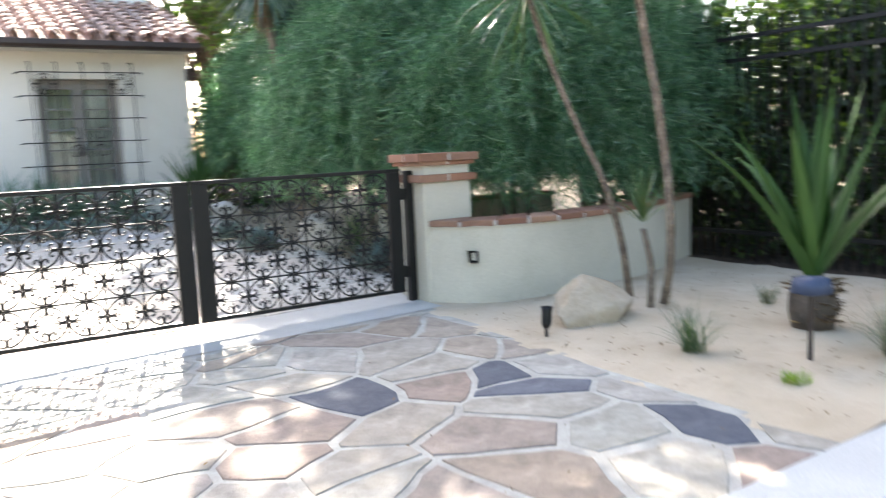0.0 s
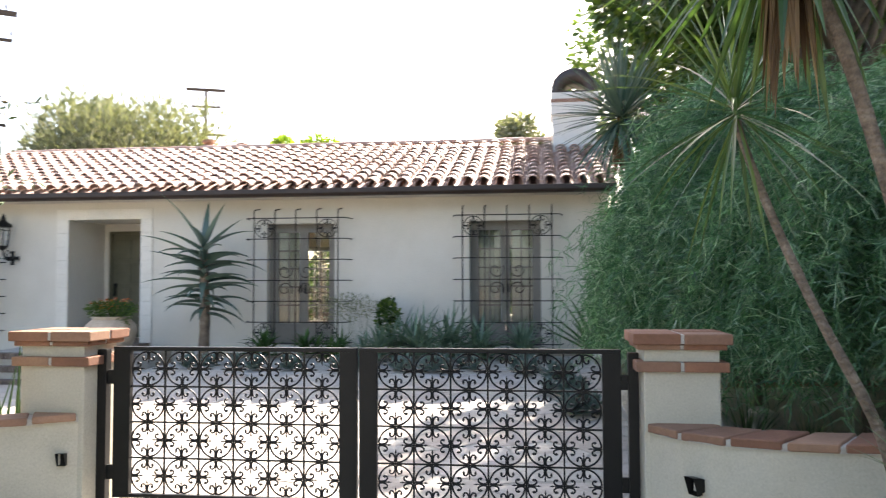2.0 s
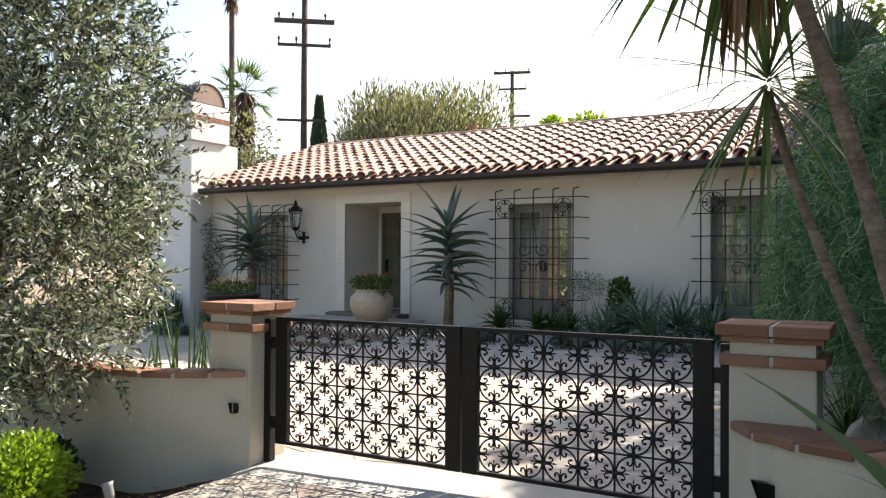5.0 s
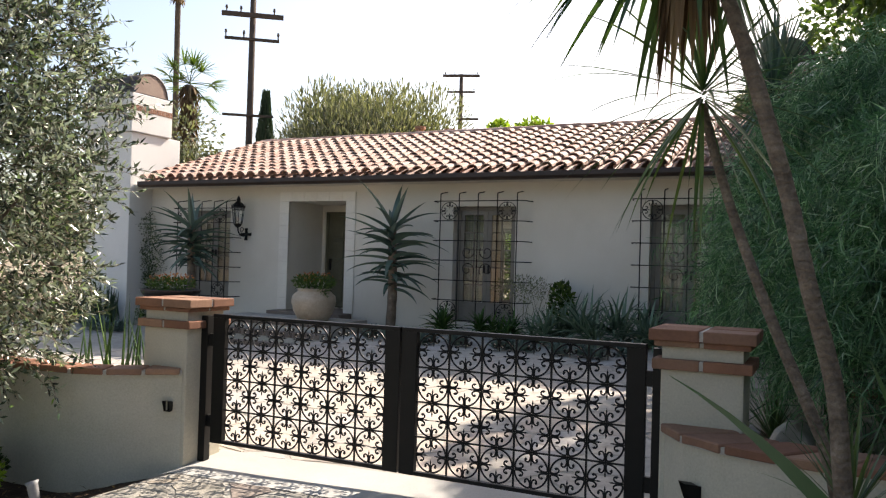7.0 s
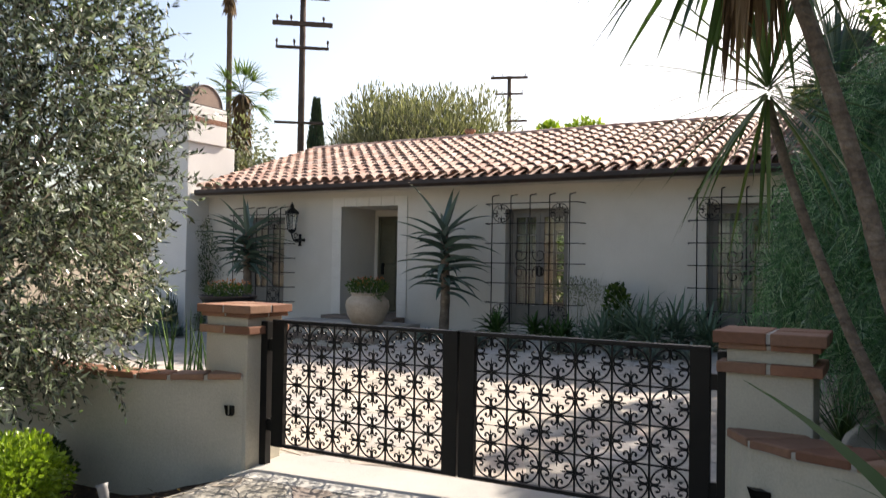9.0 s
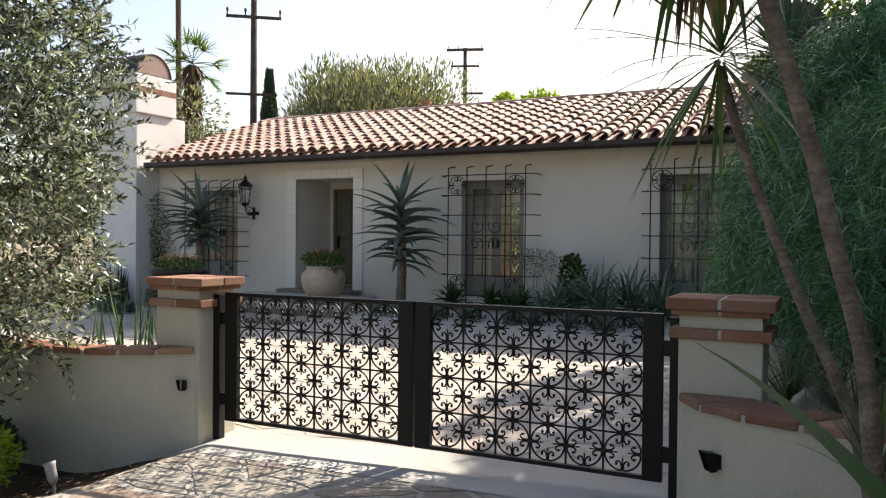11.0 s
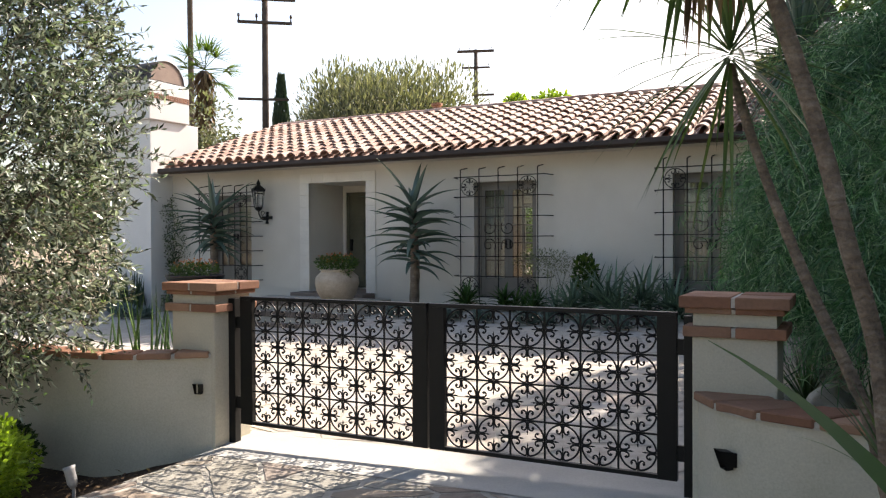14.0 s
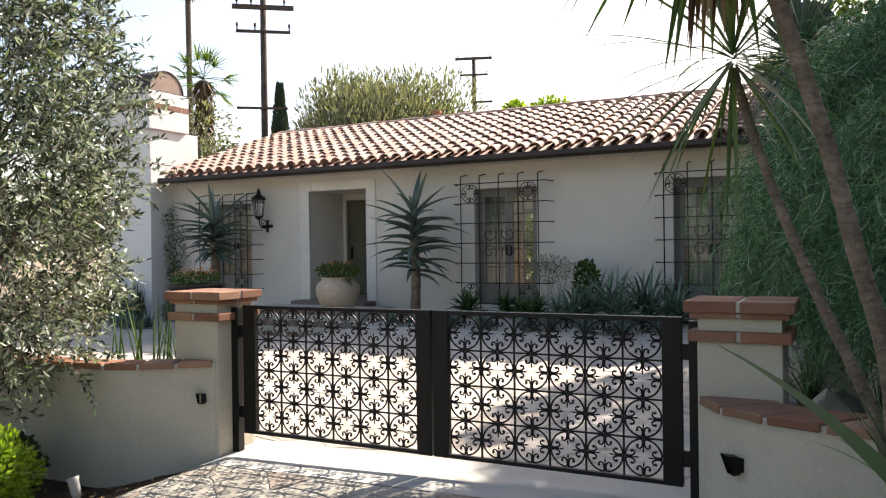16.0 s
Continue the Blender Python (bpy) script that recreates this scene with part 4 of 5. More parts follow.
AGAVE_LEAF = leafy("agave_leaves", [(0.0, (0.025, 0.07, 0.018)), (0.6, (0.04, 0.095, 0.022)), (1.0, (0.075, 0.14, 0.03))], 0.5, 0.12, 0.25)
ALOE_LEAF = leafy("aloe_leaves", [(0.0, (0.07, 0.115, 0.095)), (0.6, (0.11, 0.165, 0.14)), (1.0, (0.17, 0.225, 0.19))], 0.27, 0.06, 0.6)
BLUE_LEAF = leafy("blue_succulent_leaves", [(0.0, (0.09, 0.14, 0.13)), (1.0, (0.17, 0.23, 0.22))], 0.5, 0.08)
DEAD_LEAF = leafy("dry_brown_leaves", [(0.0, (0.085, 0.052, 0.032)), (0.6, (0.165, 0.105, 0.065)), (1.0, (0.28, 0.2, 0.13))], 0.8, 0.15, 0.15)
CYPRESS_LEAF = leafy("cypress_leaves", [(0.0, (0.025, 0.05, 0.03)), (1.0, (0.05, 0.085, 0.05))], 0.6, 0.1)
SOFT_ALOE = leafy("soft_green_aloe", [(0.0, (0.09, 0.155, 0.11)), (1.0, (0.18, 0.265, 0.185))], 0.4, 0.12)
FLOWER = leafy("orange_flowers", [(0.0, (0.5, 0.1, 0.04)), (0.6, (0.6, 0.22, 0.06)), (1.0, (0.65, 0.3, 0.25))], 0.6, 0.3)


def rvec(rr):
    while True:
        v = Vector((rr.uniform(-1, 1), rr.uniform(-1, 1), rr.uniform(-1, 1)))
        if 0.05 < v.length < 1:
            return v.normalized()


def blade(s, base, direction, length, width, droop=0.3, segs=5, fold=0.25, thick=0.0, taper=0.7, belly=0.35, roll=0.0):
    """A long leaf from base that bows down under its weight; folded along the middle."""
    d = Vector(direction).normalized()
    p = Vector(base)
    side = d.cross(Vector((0, 0, 1)))
    side = side.normalized() if side.length > 0.05 else Vector((1, 0, 0))
    if roll:
        side = Matrix.Rotation(roll, 3, d) @ side
    vs, fs = [], []
    step = length / segs
    for i in range(segs + 1):
        t = i / segs
        w = width * 0.5 * (0.65 + 0.35 * math.sin(min(1.0, t / belly) * math.pi / 2)) * (1 - max(0.0, (t - belly) / (1 - belly)) ** (1 / taper * 1.1))
        up = side.cross(d).normalized()
        if i == segs:
            w = width * 0.01
        vs += [p - side * w + up * (w * fold), p - up * thick * (1 - t), p + side * w + up * (w * fold)]
        p = p + d * step
        d = (d + Vector((0, 0, -1)) * (droop * (0.4 + 1.2 * t) / segs)).normalized()
    for i in range(segs):
        a = 3 * i
        fs += [(a, a + 1, a + 4, a + 3), (a + 1, a + 2, a + 5, a + 4)]
        if thick:
            fs.append((a + 2, a, a + 3, a + 5))
    s.add(vs, fs)


def rosette(s, centre, n, length, width, lo, hi, rr, droop=0.3, fold=0.25, thick=0.0, segs=5, inner=0.02):
    """Leaves all round; elevation from lo (outer) to hi (inner), degrees."""
    c = Vector(centre)
    for i in range(n):
        a = i * 2.39996 + rr.uniform(-0.2, 0.2)
        t = (i + 0.5) / n
        e = radians(lo + (hi - lo) * t + rr.uniform(-8, 8))
        d = Vector((math.cos(a) * math.cos(e), math.sin(a) * math.cos(e), math.sin(e)))
        blade(s, c + d * inner + Vector((0, 0, 0.06 * t)), d, length * rr.uniform(0.8, 1.1), width * rr.uniform(0.85, 1.1), droop * rr.uniform(0.6, 1.4), segs, fold, thick)


def leaf_quad(s, p, d, length, width, up):
    side = d.cross(up)
    if side.length < 0.05:
        side = d.cross(Vector((1, 0, 0)))
    side.normalize()
    m = p + d * (length * 0.45) + side.cross(d) * (length * 0.06)
    s.add([p, m - side * (width / 2), p + d * length, m + side * (width / 2)], [(0, 1, 2, 3)])


def trunk_soup(points, r0, r1, sides=9, wob=0.06, seed=0):
    """A trunk along smoothed points with knobbly radius."""
    pts = [Vector(p) for p in points]
    out = []
    n = len(pts)
    for i in range(n - 1):
        p = [pts[max(0, min(n - 1, k))] for k in (i - 1, i, i + 1, i + 2)]
        for q in range(8):
            t = q / 8
            out.append(0.5 * ((2 * p[1]) + (p[2] - p[0]) * t + (2 * p[0] - 5 * p[1] + 4 * p[2] - p[3]) * t * t + (3 * p[1] - p[0] - 3 * p[2] + p[3]) * t ** 3))
    out.append(pts[-1])
    m = len(out) - 1
    radii = [(r0 + (r1 - r0) * i / m) * (1 + wob * noise.noise(Vector((i * 0.9, seed, 0)))) for i in range(m + 1)]
    s = Soup()
    s.tube(out, radii, sides)
    return s


# ---- olive tree over the left wall ----
def olive_tree():
    rr = random.Random(21)
    base = Vector((-2.35, -1.25, -0.35))
    tree = empty("olive_tree", Matrix.Translation(base), "olive tree with dense silvery grey-green leaves over the wall", "tree")
    trunk_soup([(0, 0, -0.1), (0.05, 0.05, 0.5), (-0.05, 0.1, 1.1), (0.1, 0.05, 1.7)], 0.16, 0.1, 10, 0.25, 3).part("trunk", BARK_DARK, tree, smooth=True)
    ell = Vector((1.5, 1.5, 2.2))
    mid = Vector((0.12, 0.0, 2.75))
    tips = []
    limbs = Soup()
    for i in range(26):
        a, e = i * 2.4, rr.uniform(-0.3, 1.3)
        d = Vector((math.cos(a) * math.cos(e) * ell.x, math.sin(a) * math.cos(e) * ell.y, math.sin(e) * ell.z))
        st = Vector((0.05, 0.05, rr.uniform(1.1, 1.8)))
        en = mid + d * rr.uniform(0.6, 0.85)
        m = (st + en) / 2 + rvec(rr) * 0.2
        limbs.tube([st, (st + m) / 2 + rvec(rr) * 0.05, m, (m + en) / 2 + rvec(rr) * 0.06, en], [0.035, 0.027, 0.02, 0.013, 0.006], 6)
    limbs.part("branching", BARK_DARK, tree, smooth=True)
    leaves, twigs = Soup(), Soup()
    for i in range(5600):
        v = rvec(rr) * (rr.random() ** 0.36)
        lump = 1.0 + 0.2 * noise.noise(Vector((v.x * 2.3, v.y * 2.3, v.z * 2.3 + 4)))
        p = mid + Vector((v.x * ell.x, v.y * ell.y, v.z * ell.z)) * lump
        p.x += 0.3 * max(0.0, v.z)
        if v.z < -0.35:
            p.z -= 0.25 * rr.random()
            p.x += 0.1
        if noise.noise(p * 2.1) < -0.26 or p.z < 0.72 + 0.35 * rr.random():
            continue
        out = Vector((v.x, v.y, v.z * 0.5 + 0.25)).normalized()
        if v.z < -0.1:
            out.z -= 0.9 * rr.random()
        d = (out + rvec(rr) * 0.65).normalized()
        ln = rr.uniform(0.16, 0.36) if rr.random() < 0.93 else rr.uniform(0.4, 0.62)
        end = p + d * ln + Vector((0, 0, -0.04))
        twigs.tube([p, (p + end) / 2 + rvec(rr) * 0.01, end], [0.004, 0.003, 0.0015], 3, False)
        n = int(ln / 0.021)
        for k in range(n):
            t = (k + 0.5) / n
            q = p.lerp(end, t)
            ld = (d * 0.7 + rvec(rr)).normalized()
            leaf_quad(leaves, q, ld, rr.uniform(0.06, 0.1), rr.uniform(0.019, 0.03), rvec(rr))
    tagged(leaves.part("crown", OLIVE_LEAF, tree), kind="stuff")
    tagged(twigs.part("twig_work", BARK, tree), kind="stuff")


olive_tree()


# ---- weeping shrubs behind the right-hand wall ----
def thread(s, p, d, length, width, rr):
    """A narrow curling leaf of two short strips."""
    side = d.cross(rvec(rr))
    side = side.normalized() if side.length > 0.05 else Vector((1, 0, 0))
    bend = rvec(rr) * 0.55 + Vector((0, 0, -0.35))
    vs = []
    for w in (0.7, 1.0, 0.1):
        vs += [p - side * (width * w / 2), p + side * (width * w / 2)]
        p = p + d * (length / 2)
        d = (d + bend).normalized()
    s.add(vs, [(0, 1, 3, 2), (2, 3, 5, 4)])


def weeping(x, y, r, h, strands, seed, z0=None):
    rr = random.Random(seed)
    gz = ground_z(x, y)
    t = empty("weeping_acacia", pose(x, y, gz), "tall weeping shrub with fine hanging blue-green foliage", "shrub", "weeping shrubs")
    for k in range(3):
        a = k * 2.1 + seed
        trunk_soup([(0.1 * math.cos(a), 0.1 * math.sin(a), -0.1), (0.2 * math.cos(a), 0.2 * math.sin(a), h * 0.35), (0.35 * r * math.cos(a), 0.35 * r * math.sin(a), h * 0.75)], 0.05, 0.02, 7, 0.1, seed).part("trunk", BARK_DARK, t, smooth=True)
    s = Soup()
    for i in range(strands):
        a = rr.uniform(0, math.tau)
        low = rr.uniform(0.6, 1.4)
        q = math.sqrt(rr.random())
        rad = r * q * (1 + 0.16 * noise.noise(Vector((math.cos(a) * 1.7, math.sin(a) * 1.7, seed))))
        top = h * (1 - 0.42 * q ** 2.2) * (1 + 0.1 * noise.noise(Vector((rad * 2, a * 2, seed + 3)))) * rr.uniform(0.45 if q > 0.7 else 0.8, 1.0)
        p = Vector((rad * math.cos(a), rad * math.sin(a), top))
        out = Vector((math.cos(a), math.sin(a), 0))
        ln = rr.uniform(0.6, 1.7)
        d = (out * 0.7 + Vector((0, 0, 0.3)) + rvec(rr) * 0.35).normalized()
        n = int(ln / 0.07)
        for k in range(n):
            p = p + d * 0.07
            d = (d + Vector((0, 0, -0.2)) + rvec(rr) * 0.16).normalized()
            if p.z < 0.42 + 0.42 * q * low:
                break
            for w in range(3):
                ld = (d * 0.5 + rvec(rr) * 0.8 + Vector((0, 0, -0.1))).normalized()
                thread(s, p, ld, rr.uniform(0.1, 0.24), rr.uniform(0.005, 0.0095), rr)
    tagged(s.part("crown", WEEP_LEAF, t), kind="stuff")


weeping(5.75, 1.15, 1.05, 3.0, 1500, 1)
weeping(5.5, 2.9, 1.45, 3.6, 2000, 2)
weeping(7.0, 1.2, 1.2, 3.5, 1400, 3)
weeping(5.95, 5.0, 1.3, 3.7, 1100, 4)
weeping(7.4, 2.9, 1.6, 4.0, 800, 5)
weeping(5.6, 7.5, 0.95, 3.2, 800, 6)
weeping(5.05, 2.4, 0.75, 3.45, 800, 7)


# ---- yucca trees ----
def yucca_tree(points, r0, r1, heads, label, bark=BARK, leaf=None):
    base = Vector(points[0])
    t = empty("yucca_tree", Matrix.Translation(base), label, "yucca", "yucca trees")
    trunk_soup([Vector(p) - base for p in points], r0, r1, 10, 0.12, points[0][0]).part("trunk", bark, t, smooth=True)
    for (c, n, ln, w, lo, hi, droop, dead, seed) in heads:
        rr = random.Random(seed)
        s = Soup()
        rosette(s, Vector(c) - base, n, ln, w, lo, hi, rr, droop, 0.3, 0.0, 7)
        s.part("leaf_head", leaf or YUCCA_LEAF, t)
        if dead:
            s = Soup()
            for i in range(dead):
                a = rr.uniform(0, math.tau)
                d = Vector((math.cos(a) * 0.12, math.sin(a) * 0.12, -1)).normalized()
                blade(s, Vector(c) - base + Vector((math.cos(a) * 0.06, math.sin(a) * 0.06, rr.uniform(-0.3, 0.05))), d, rr.uniform(0.35, 0.62), 0.032, 0.2, 4, 0.4)
            s.part("dead_leaf_skirt", DEAD_LEAF, t, "dry brown hanging leaves")


yucca_tree([(4.95, -1.385, -0.1), (4.87, -1.44, 0.11), (4.73, -1.51, 0.49), (4.655, -1.475, 0.815), (4.572, -1.45, 1.035), (4.421, -1.385, 1.38), (4.25, -1.31, 1.83), (4.117, -1.25, 2.25), (4.085, -1.23, 2.4)], 0.033, 0.019,
           [((4.08, -1.235, 2.42), 66, 0.88, 0.021, -60, 82, 0.75, 0, 31)], "slender yucca tree with a bare leaning trunk and narrow leaves")
yucca_tree([(4.96, -1.71, -0.1), (4.8, -1.93, 0.27), (4.72, -2.02, 0.6), (4.69, -2.03, 0.92), (4.661, -2.015, 1.208), (4.568, -2.034, 1.58), (4.488, -2.02, 1.93), (4.341, -2.047, 2.44), (4.22, -2.03, 2.8), (4.13, -2.0, 3.1)], 0.034, 0.028,
           [((4.12, -1.99, 3.12), 130, 0.92, 0.05, -62, 80, 0.6, 75, 32)], "tall yucca tree with a leaning trunk and dead leaf skirt")
yucca_tree([(4.75, -1.78, -0.1), (4.77, -1.78, 0.3), (4.73, -1.74, 0.6)], 0.03, 0.022,
           [((4.73, -1.74, 0.64), 40, 0.42, 0.016, 25, 85, 0.5, 0, 33)], "small young yucca with grassy leaves beside the trunks")
yucca_tree([(4.45, 4.2, 0.1), (4.35, 4.2, 1.2), (4.2, 4.2, 2.4), (4.1, 4.2, 3.4)], 0.06, 0.05,
           [((4.07, 4.2, 3.55), 230, 0.95, 0.04, -55, 85, 0.35, 70, 34)], "yucca tree with a round blue-green leaf head", leaf=ALOE_LEAF)
yucca_tree([(4.75, 4.5, 0.1), (4.7, 4.5, 1.2), (4.5, 4.45, 2.9)], 0.05, 0.045,
           [((4.48, 4.45, 3.1), 150, 0.7, 0.035, -60, 80, 0.45, 50, 35)], "yucca tree with a round blue-green leaf head", leaf=ALOE_LEAF)


# ---- agave in the sand bed ----
def agave(x, y, z, n, ln, w, lo, hi, seed, label, stump=True, group="agaves", mat=None, fixed=()):
    rr = random.Random(seed)
    t = empty("agave", pose(x, y, z), label, "agave", group)
    s = Soup()
    rosette(s, (0, 0, 0.26 if stump else 0.02), n, ln, w, lo, hi, rr, 0.12, 0.35, w * 0.12, 6, 0.04)
    for d in fixed:
        ln_ = Vector(d).length
        blade(s, (0, 0, 0.26), Vector(d) + Vector((0, 0, 0.3 * ln_)), ln_ * 0.97, w * (1.25 if d[0] < -0.5 else 1.05), 0.88, 14, 0.75, w * 0.12, taper=1.25 if d[0] < -0.5 else 0.7, belly=0.2 if d[0] < -0.5 else 0.35, roll=-0.45 if d[0] < -0.5 else 0.0)
    s.part("leaves", mat or AGAVE_LEAF, t)
    if stump:
        s = Soup()
        s.tube([(0, 0, -0.03), (0, 0, 0.08), (0, 0, 0.2), (0, 0, 0.3)], [0.13, 0.155, 0.15, 0.1], 12)
        s.part("stump", BARK_DARK, t, "dark scaly trunk base", True)
        s = Soup()
        for i in range(60):
            a, zz = rr.uniform(0, math.tau), rr.uniform(0.0, 0.3)
            d = Vector((math.cos(a), math.sin(a), 0.25))
            blade(s, (0.13 * math.cos(a), 0.13 * math.sin(a), zz), d, rr.uniform(0.05, 0.1), 0.07, 0.0, 2, 0.4)
        s.part("leaf_scales", DEAD_LEAF, t)
    return t


agave(5.15, -2.87, -0.02, 11, 1.3, 0.12, 62, 86, 41, "large green agave with sword leaves on a dark scaly stump", fixed=((-0.96, 0.265, 1.12), (0.75, 0.3, 1.0), (0.95, -0.3, 0.75), (0.3, 0.85, 0.95), (0.62, -0.6, 1.0), (0.85, 0.6, 0.6), (0.1, 0.75, 1.1)))


# ---- aloe trees in front of the house ----
def aloe_tree(x, y, z0, h, lo_z, ln, seed, n=95):
    rr = random.Random(seed)
    t = empty("tree_aloe", pose(x, y, z0), "tree aloe with long recurved blue-green leaves along its stem", "aloe", "tree aloes")
    trunk_soup([(0, 0, -0.1), (0.03, 0, h * 0.4), (-0.02, 0.02, h * 0.8), (0, 0, h)], 0.1, 0.07, 10, 0.15, seed).part("trunk", BARK, t, smooth=True)
    s = Soup()
    for i in range(n):
        u = i / n
        z = lo_z + (h - lo_z) * u ** 0.85
        a = i * 2.39996 + rr.uniform(-0.25, 0.25)
        e = radians(-4 + 30 * u + (24 * max(0, u - 0.72) / 0.28) + rr.uniform(-17, 17))
        d = Vector((math.cos(a) * math.cos(e), math.sin(a) * math.cos(e), math.sin(e)))
        blade(s, Vector((0, 0, z)) + d * 0.05, d, ln * (0.74 + 0.34 * u) * rr.uniform(0.75, 1.12), 0.125, (0.95 - 0.45 * u) * rr.uniform(0.4, 1.6), 8, 0.6, 0.02, 0.7, 0.1)
    s.part("leaves", ALOE_LEAF, t)


aloe_tree(-2.86, 8.0, 0.35, 1.95, 0.72, 1.06, 51, 62)
aloe_tree(-7.85, 7.9, -0.03, 2.3, 1.5, 1.05, 52, 58)


# ---- pots ----
def lathe(prof, n=28):
    vs, fs = [], []
    for r, z in prof:
        for k in range(n):
            a = math.tau * k / n
            vs.append((r * math.cos(a), r * math.sin(a), z))
    for i in range(len(prof) - 1):
        for k in range(n):
            a, b = i * n + k, i * n + (k + 1) % n
            fs.append((a, b, b + n, a + n))
    fs.append(tuple(range(n))[::-1])
    s = Soup()
    s.add(vs, fs)
    return s


def leaf_clump(s, c, rx, rz, n, ll, lw, rr, up=0.4):
    for i in range(n):
        v = rvec(rr) * rr.random() ** 0.4
        p = Vector(c) + Vector((v.x * rx, v.y * rx, v.z * rz))
        d = (v + Vector((0, 0, up)) + rvec(rr) * 0.6).normalized()
        leaf_quad(s, p, d, ll * rr.uniform(0.6, 1.2), lw * rr.uniform(0.7, 1.2), rvec(rr))


pot = empty("urn_planter", pose(-4.43, 7.7, 0.4), "large pale glazed pottery urn planted with flowers", "planter")
lathe([(0.26, 0.0), (0.3, 0.02), (0.4, 0.2), (0.44, 0.36), (0.42, 0.48), (0.33, 0.56), (0.31, 0.59), (0.35, 0.62), (0.33, 0.63), (0.29, 0.6), (0.1, 0.57)]).part("urn", POTTERY, pot, smooth=True)
rr = random.Random(61)
s = Soup()
leaf_clump(s, (0, 0, 0.74), 0.42, 0.16, 900, 0.07, 0.035, rr)
leaf_clump(s, (0.3, -0.1, 0.6), 0.12, 0.18, 150, 0.06, 0.03, rr, -0.3)
s.part("foliage", TREE_LEAF, pot)
s = Soup()
leaf_clump(s, (0, 0, 0.86), 0.38, 0.1, 110, 0.042, 0.034, rr)
tagged(s.part("flowers", FLOWER, pot, "orange-red flowers"), kind="stuff")

bowl = empty("bowl_planter", pose(-6.6, 6.1, 0.28), "dark metal bowl planter with orange flowers", "planter")
lathe([(0.3, -0.36), (0.3, -0.3), (0.16, -0.2), (0.14, 0.0), (0.2, 0.1), (0.18, 0.3), (0.3, 0.42), (0.52, 0.58), (0.55, 0.64), (0.52, 0.65), (0.45, 0.58)]).part("bowl", IRON, bowl, smooth=True)
s = Soup()
s.tube([(0.54 * math.cos(a), 0.54 * math.sin(a), 0.65) for a in [math.tau * k / 32 for k in range(33)]], 0.018, 6)
s.part("rim", GUTTER, bowl, "dark rolled metal rim", True)
s = Soup()
leaf_clump(s, (0, 0, 0.76), 0.45, 0.14, 700, 0.07, 0.035, rr)
s.part("foliage", TREE_LEAF, bowl)
s = Soup()
leaf_clump(s, (0, 0, 0.88), 0.42, 0.1, 110, 0.045, 0.036, rr)
tagged(s.part("flowers", FLOWER, bowl, "orange-red flowers"), kind="stuff")


# ---- planting along the house ----
def clump(name, x, y, label, category, build, mat, group=""):
    t = empty(name, pose(x, y, ground_z(x, y)), label, category, group)
    s = Soup()
    build(s)
    s.part("leaves", mat, t)
    return t


rr = random.Random(71)
for x, y, sc in ((-1.75, 8.0, 0.55), (-1.0, 8.1, 0.5), (-0.35, 7.8, 0.5), (0.35, 7.6, 0.75), (0.75, 7.95, 0.95), (1.15, 7.6, 1.05), (1.6, 7.9, 1.0), (2.1, 7.6, 0.85), (2.9, 7.7, 0.7)):
    clump("aloe_clump", x, y, "strappy green aloe clump in the bed by the house", "aloe",
          lambda s: [rosette(s, (rr.uniform(-0.2, 0.2), rr.uniform(-0.15, 0.15), 0.02 + 0.25 * sc * k / 3), 20, sc * 0.8, 0.052, 0, 75, rr, 1.1, 0.5, 0.008, 6) for k in range(3)], SOFT_ALOE if x > 0 else AGAVE_LEAF, "aloe clumps by the house")
for x, y, sc in ((-2.4, 6.9, 0.3), (-1.6, 6.7, 0.35), (-0.7, 6.8, 0.3), (0.2, 6.6, 0.36), (1.0, 6.6, 0.33), (1.8, 6.5, 0.38), (2.7, 6.2, 0.4), (3.3, 5.6, 0.42), (3.4, 4.6, 0.36), (3.7, 3.4, 0.4), (4.35, 0.75, 0.3), (4.85, 0.7, 0.34), (4.2, 1.5, 0.36), (5.2, 1.1, 0.3), (4.7, 2.0, 0.36), (-10.4, 7.2, 0.45), (-9.6, 7.0, 0.4), (-8.9, 6.8, 0.4), (-11.4, 7.2, 0.5), (-12.2, 7.0, 0.5)):
    clump("blue_succulent", x, y, "low blue-grey succulent in the garden bed", "succulent",
          lambda s: [rosette(s, (rr.uniform(-0.35, 0.35), rr.uniform(-0.25, 0.25), 0.02), 20, sc * 0.55, 0.07, 5, 75, rr, 0.05, 0.4, 0.008, 3) for k in range(5)], BLUE_LEAF, "blue succulents")
for x, y, sc in ((4.75, 1.35, 0.5), (5.05, 0.75, 0.45), (4.25, 2.2, 0.5)):
    clump("grassy_plant", x, y, "dark-green grassy plant between the boulders", "plant", lambda s: rosette(s, (0, 0, 0.05), 70, sc * 1.2, 0.018, 15, 85, rr, 0.9, 0.3, 0.0, 5), YUCCA_LEAF, "grassy plants")
agave(4.0, 7.6, 0.38, 34, 1.05, 0.11, 20, 86, 43, "spiky green yucca against the house wall", False, "agaves")
clump("leafy_bush", 0.38, 8.45, "small dark-green leafy bush against the house wall", "bush", lambda s: leaf_clump(s, (0, 0, 0.66), 0.2, 0.34, 480, 0.1, 0.06, rr), TREE_LEAF)
clump("wispy_plant", -0.35, 8.4, "wispy yellow-green plant leaning on the wall", "plant",
      lambda s: [blade(s, (rr.uniform(-0.2, 0.5), 0, 0.1), (rr.uniform(-0.7, 0.6), rr.uniform(-0.2, 0.1), 1.2), rr.uniform(0.7, 1.2), 0.012, 0.8, 5) for k in range(26)] + [leaf_clump(s, (0.0, 0, 0.85), 0.6, 0.25, 800, 0.06, 0.02, rr)], GREY_LEAF)
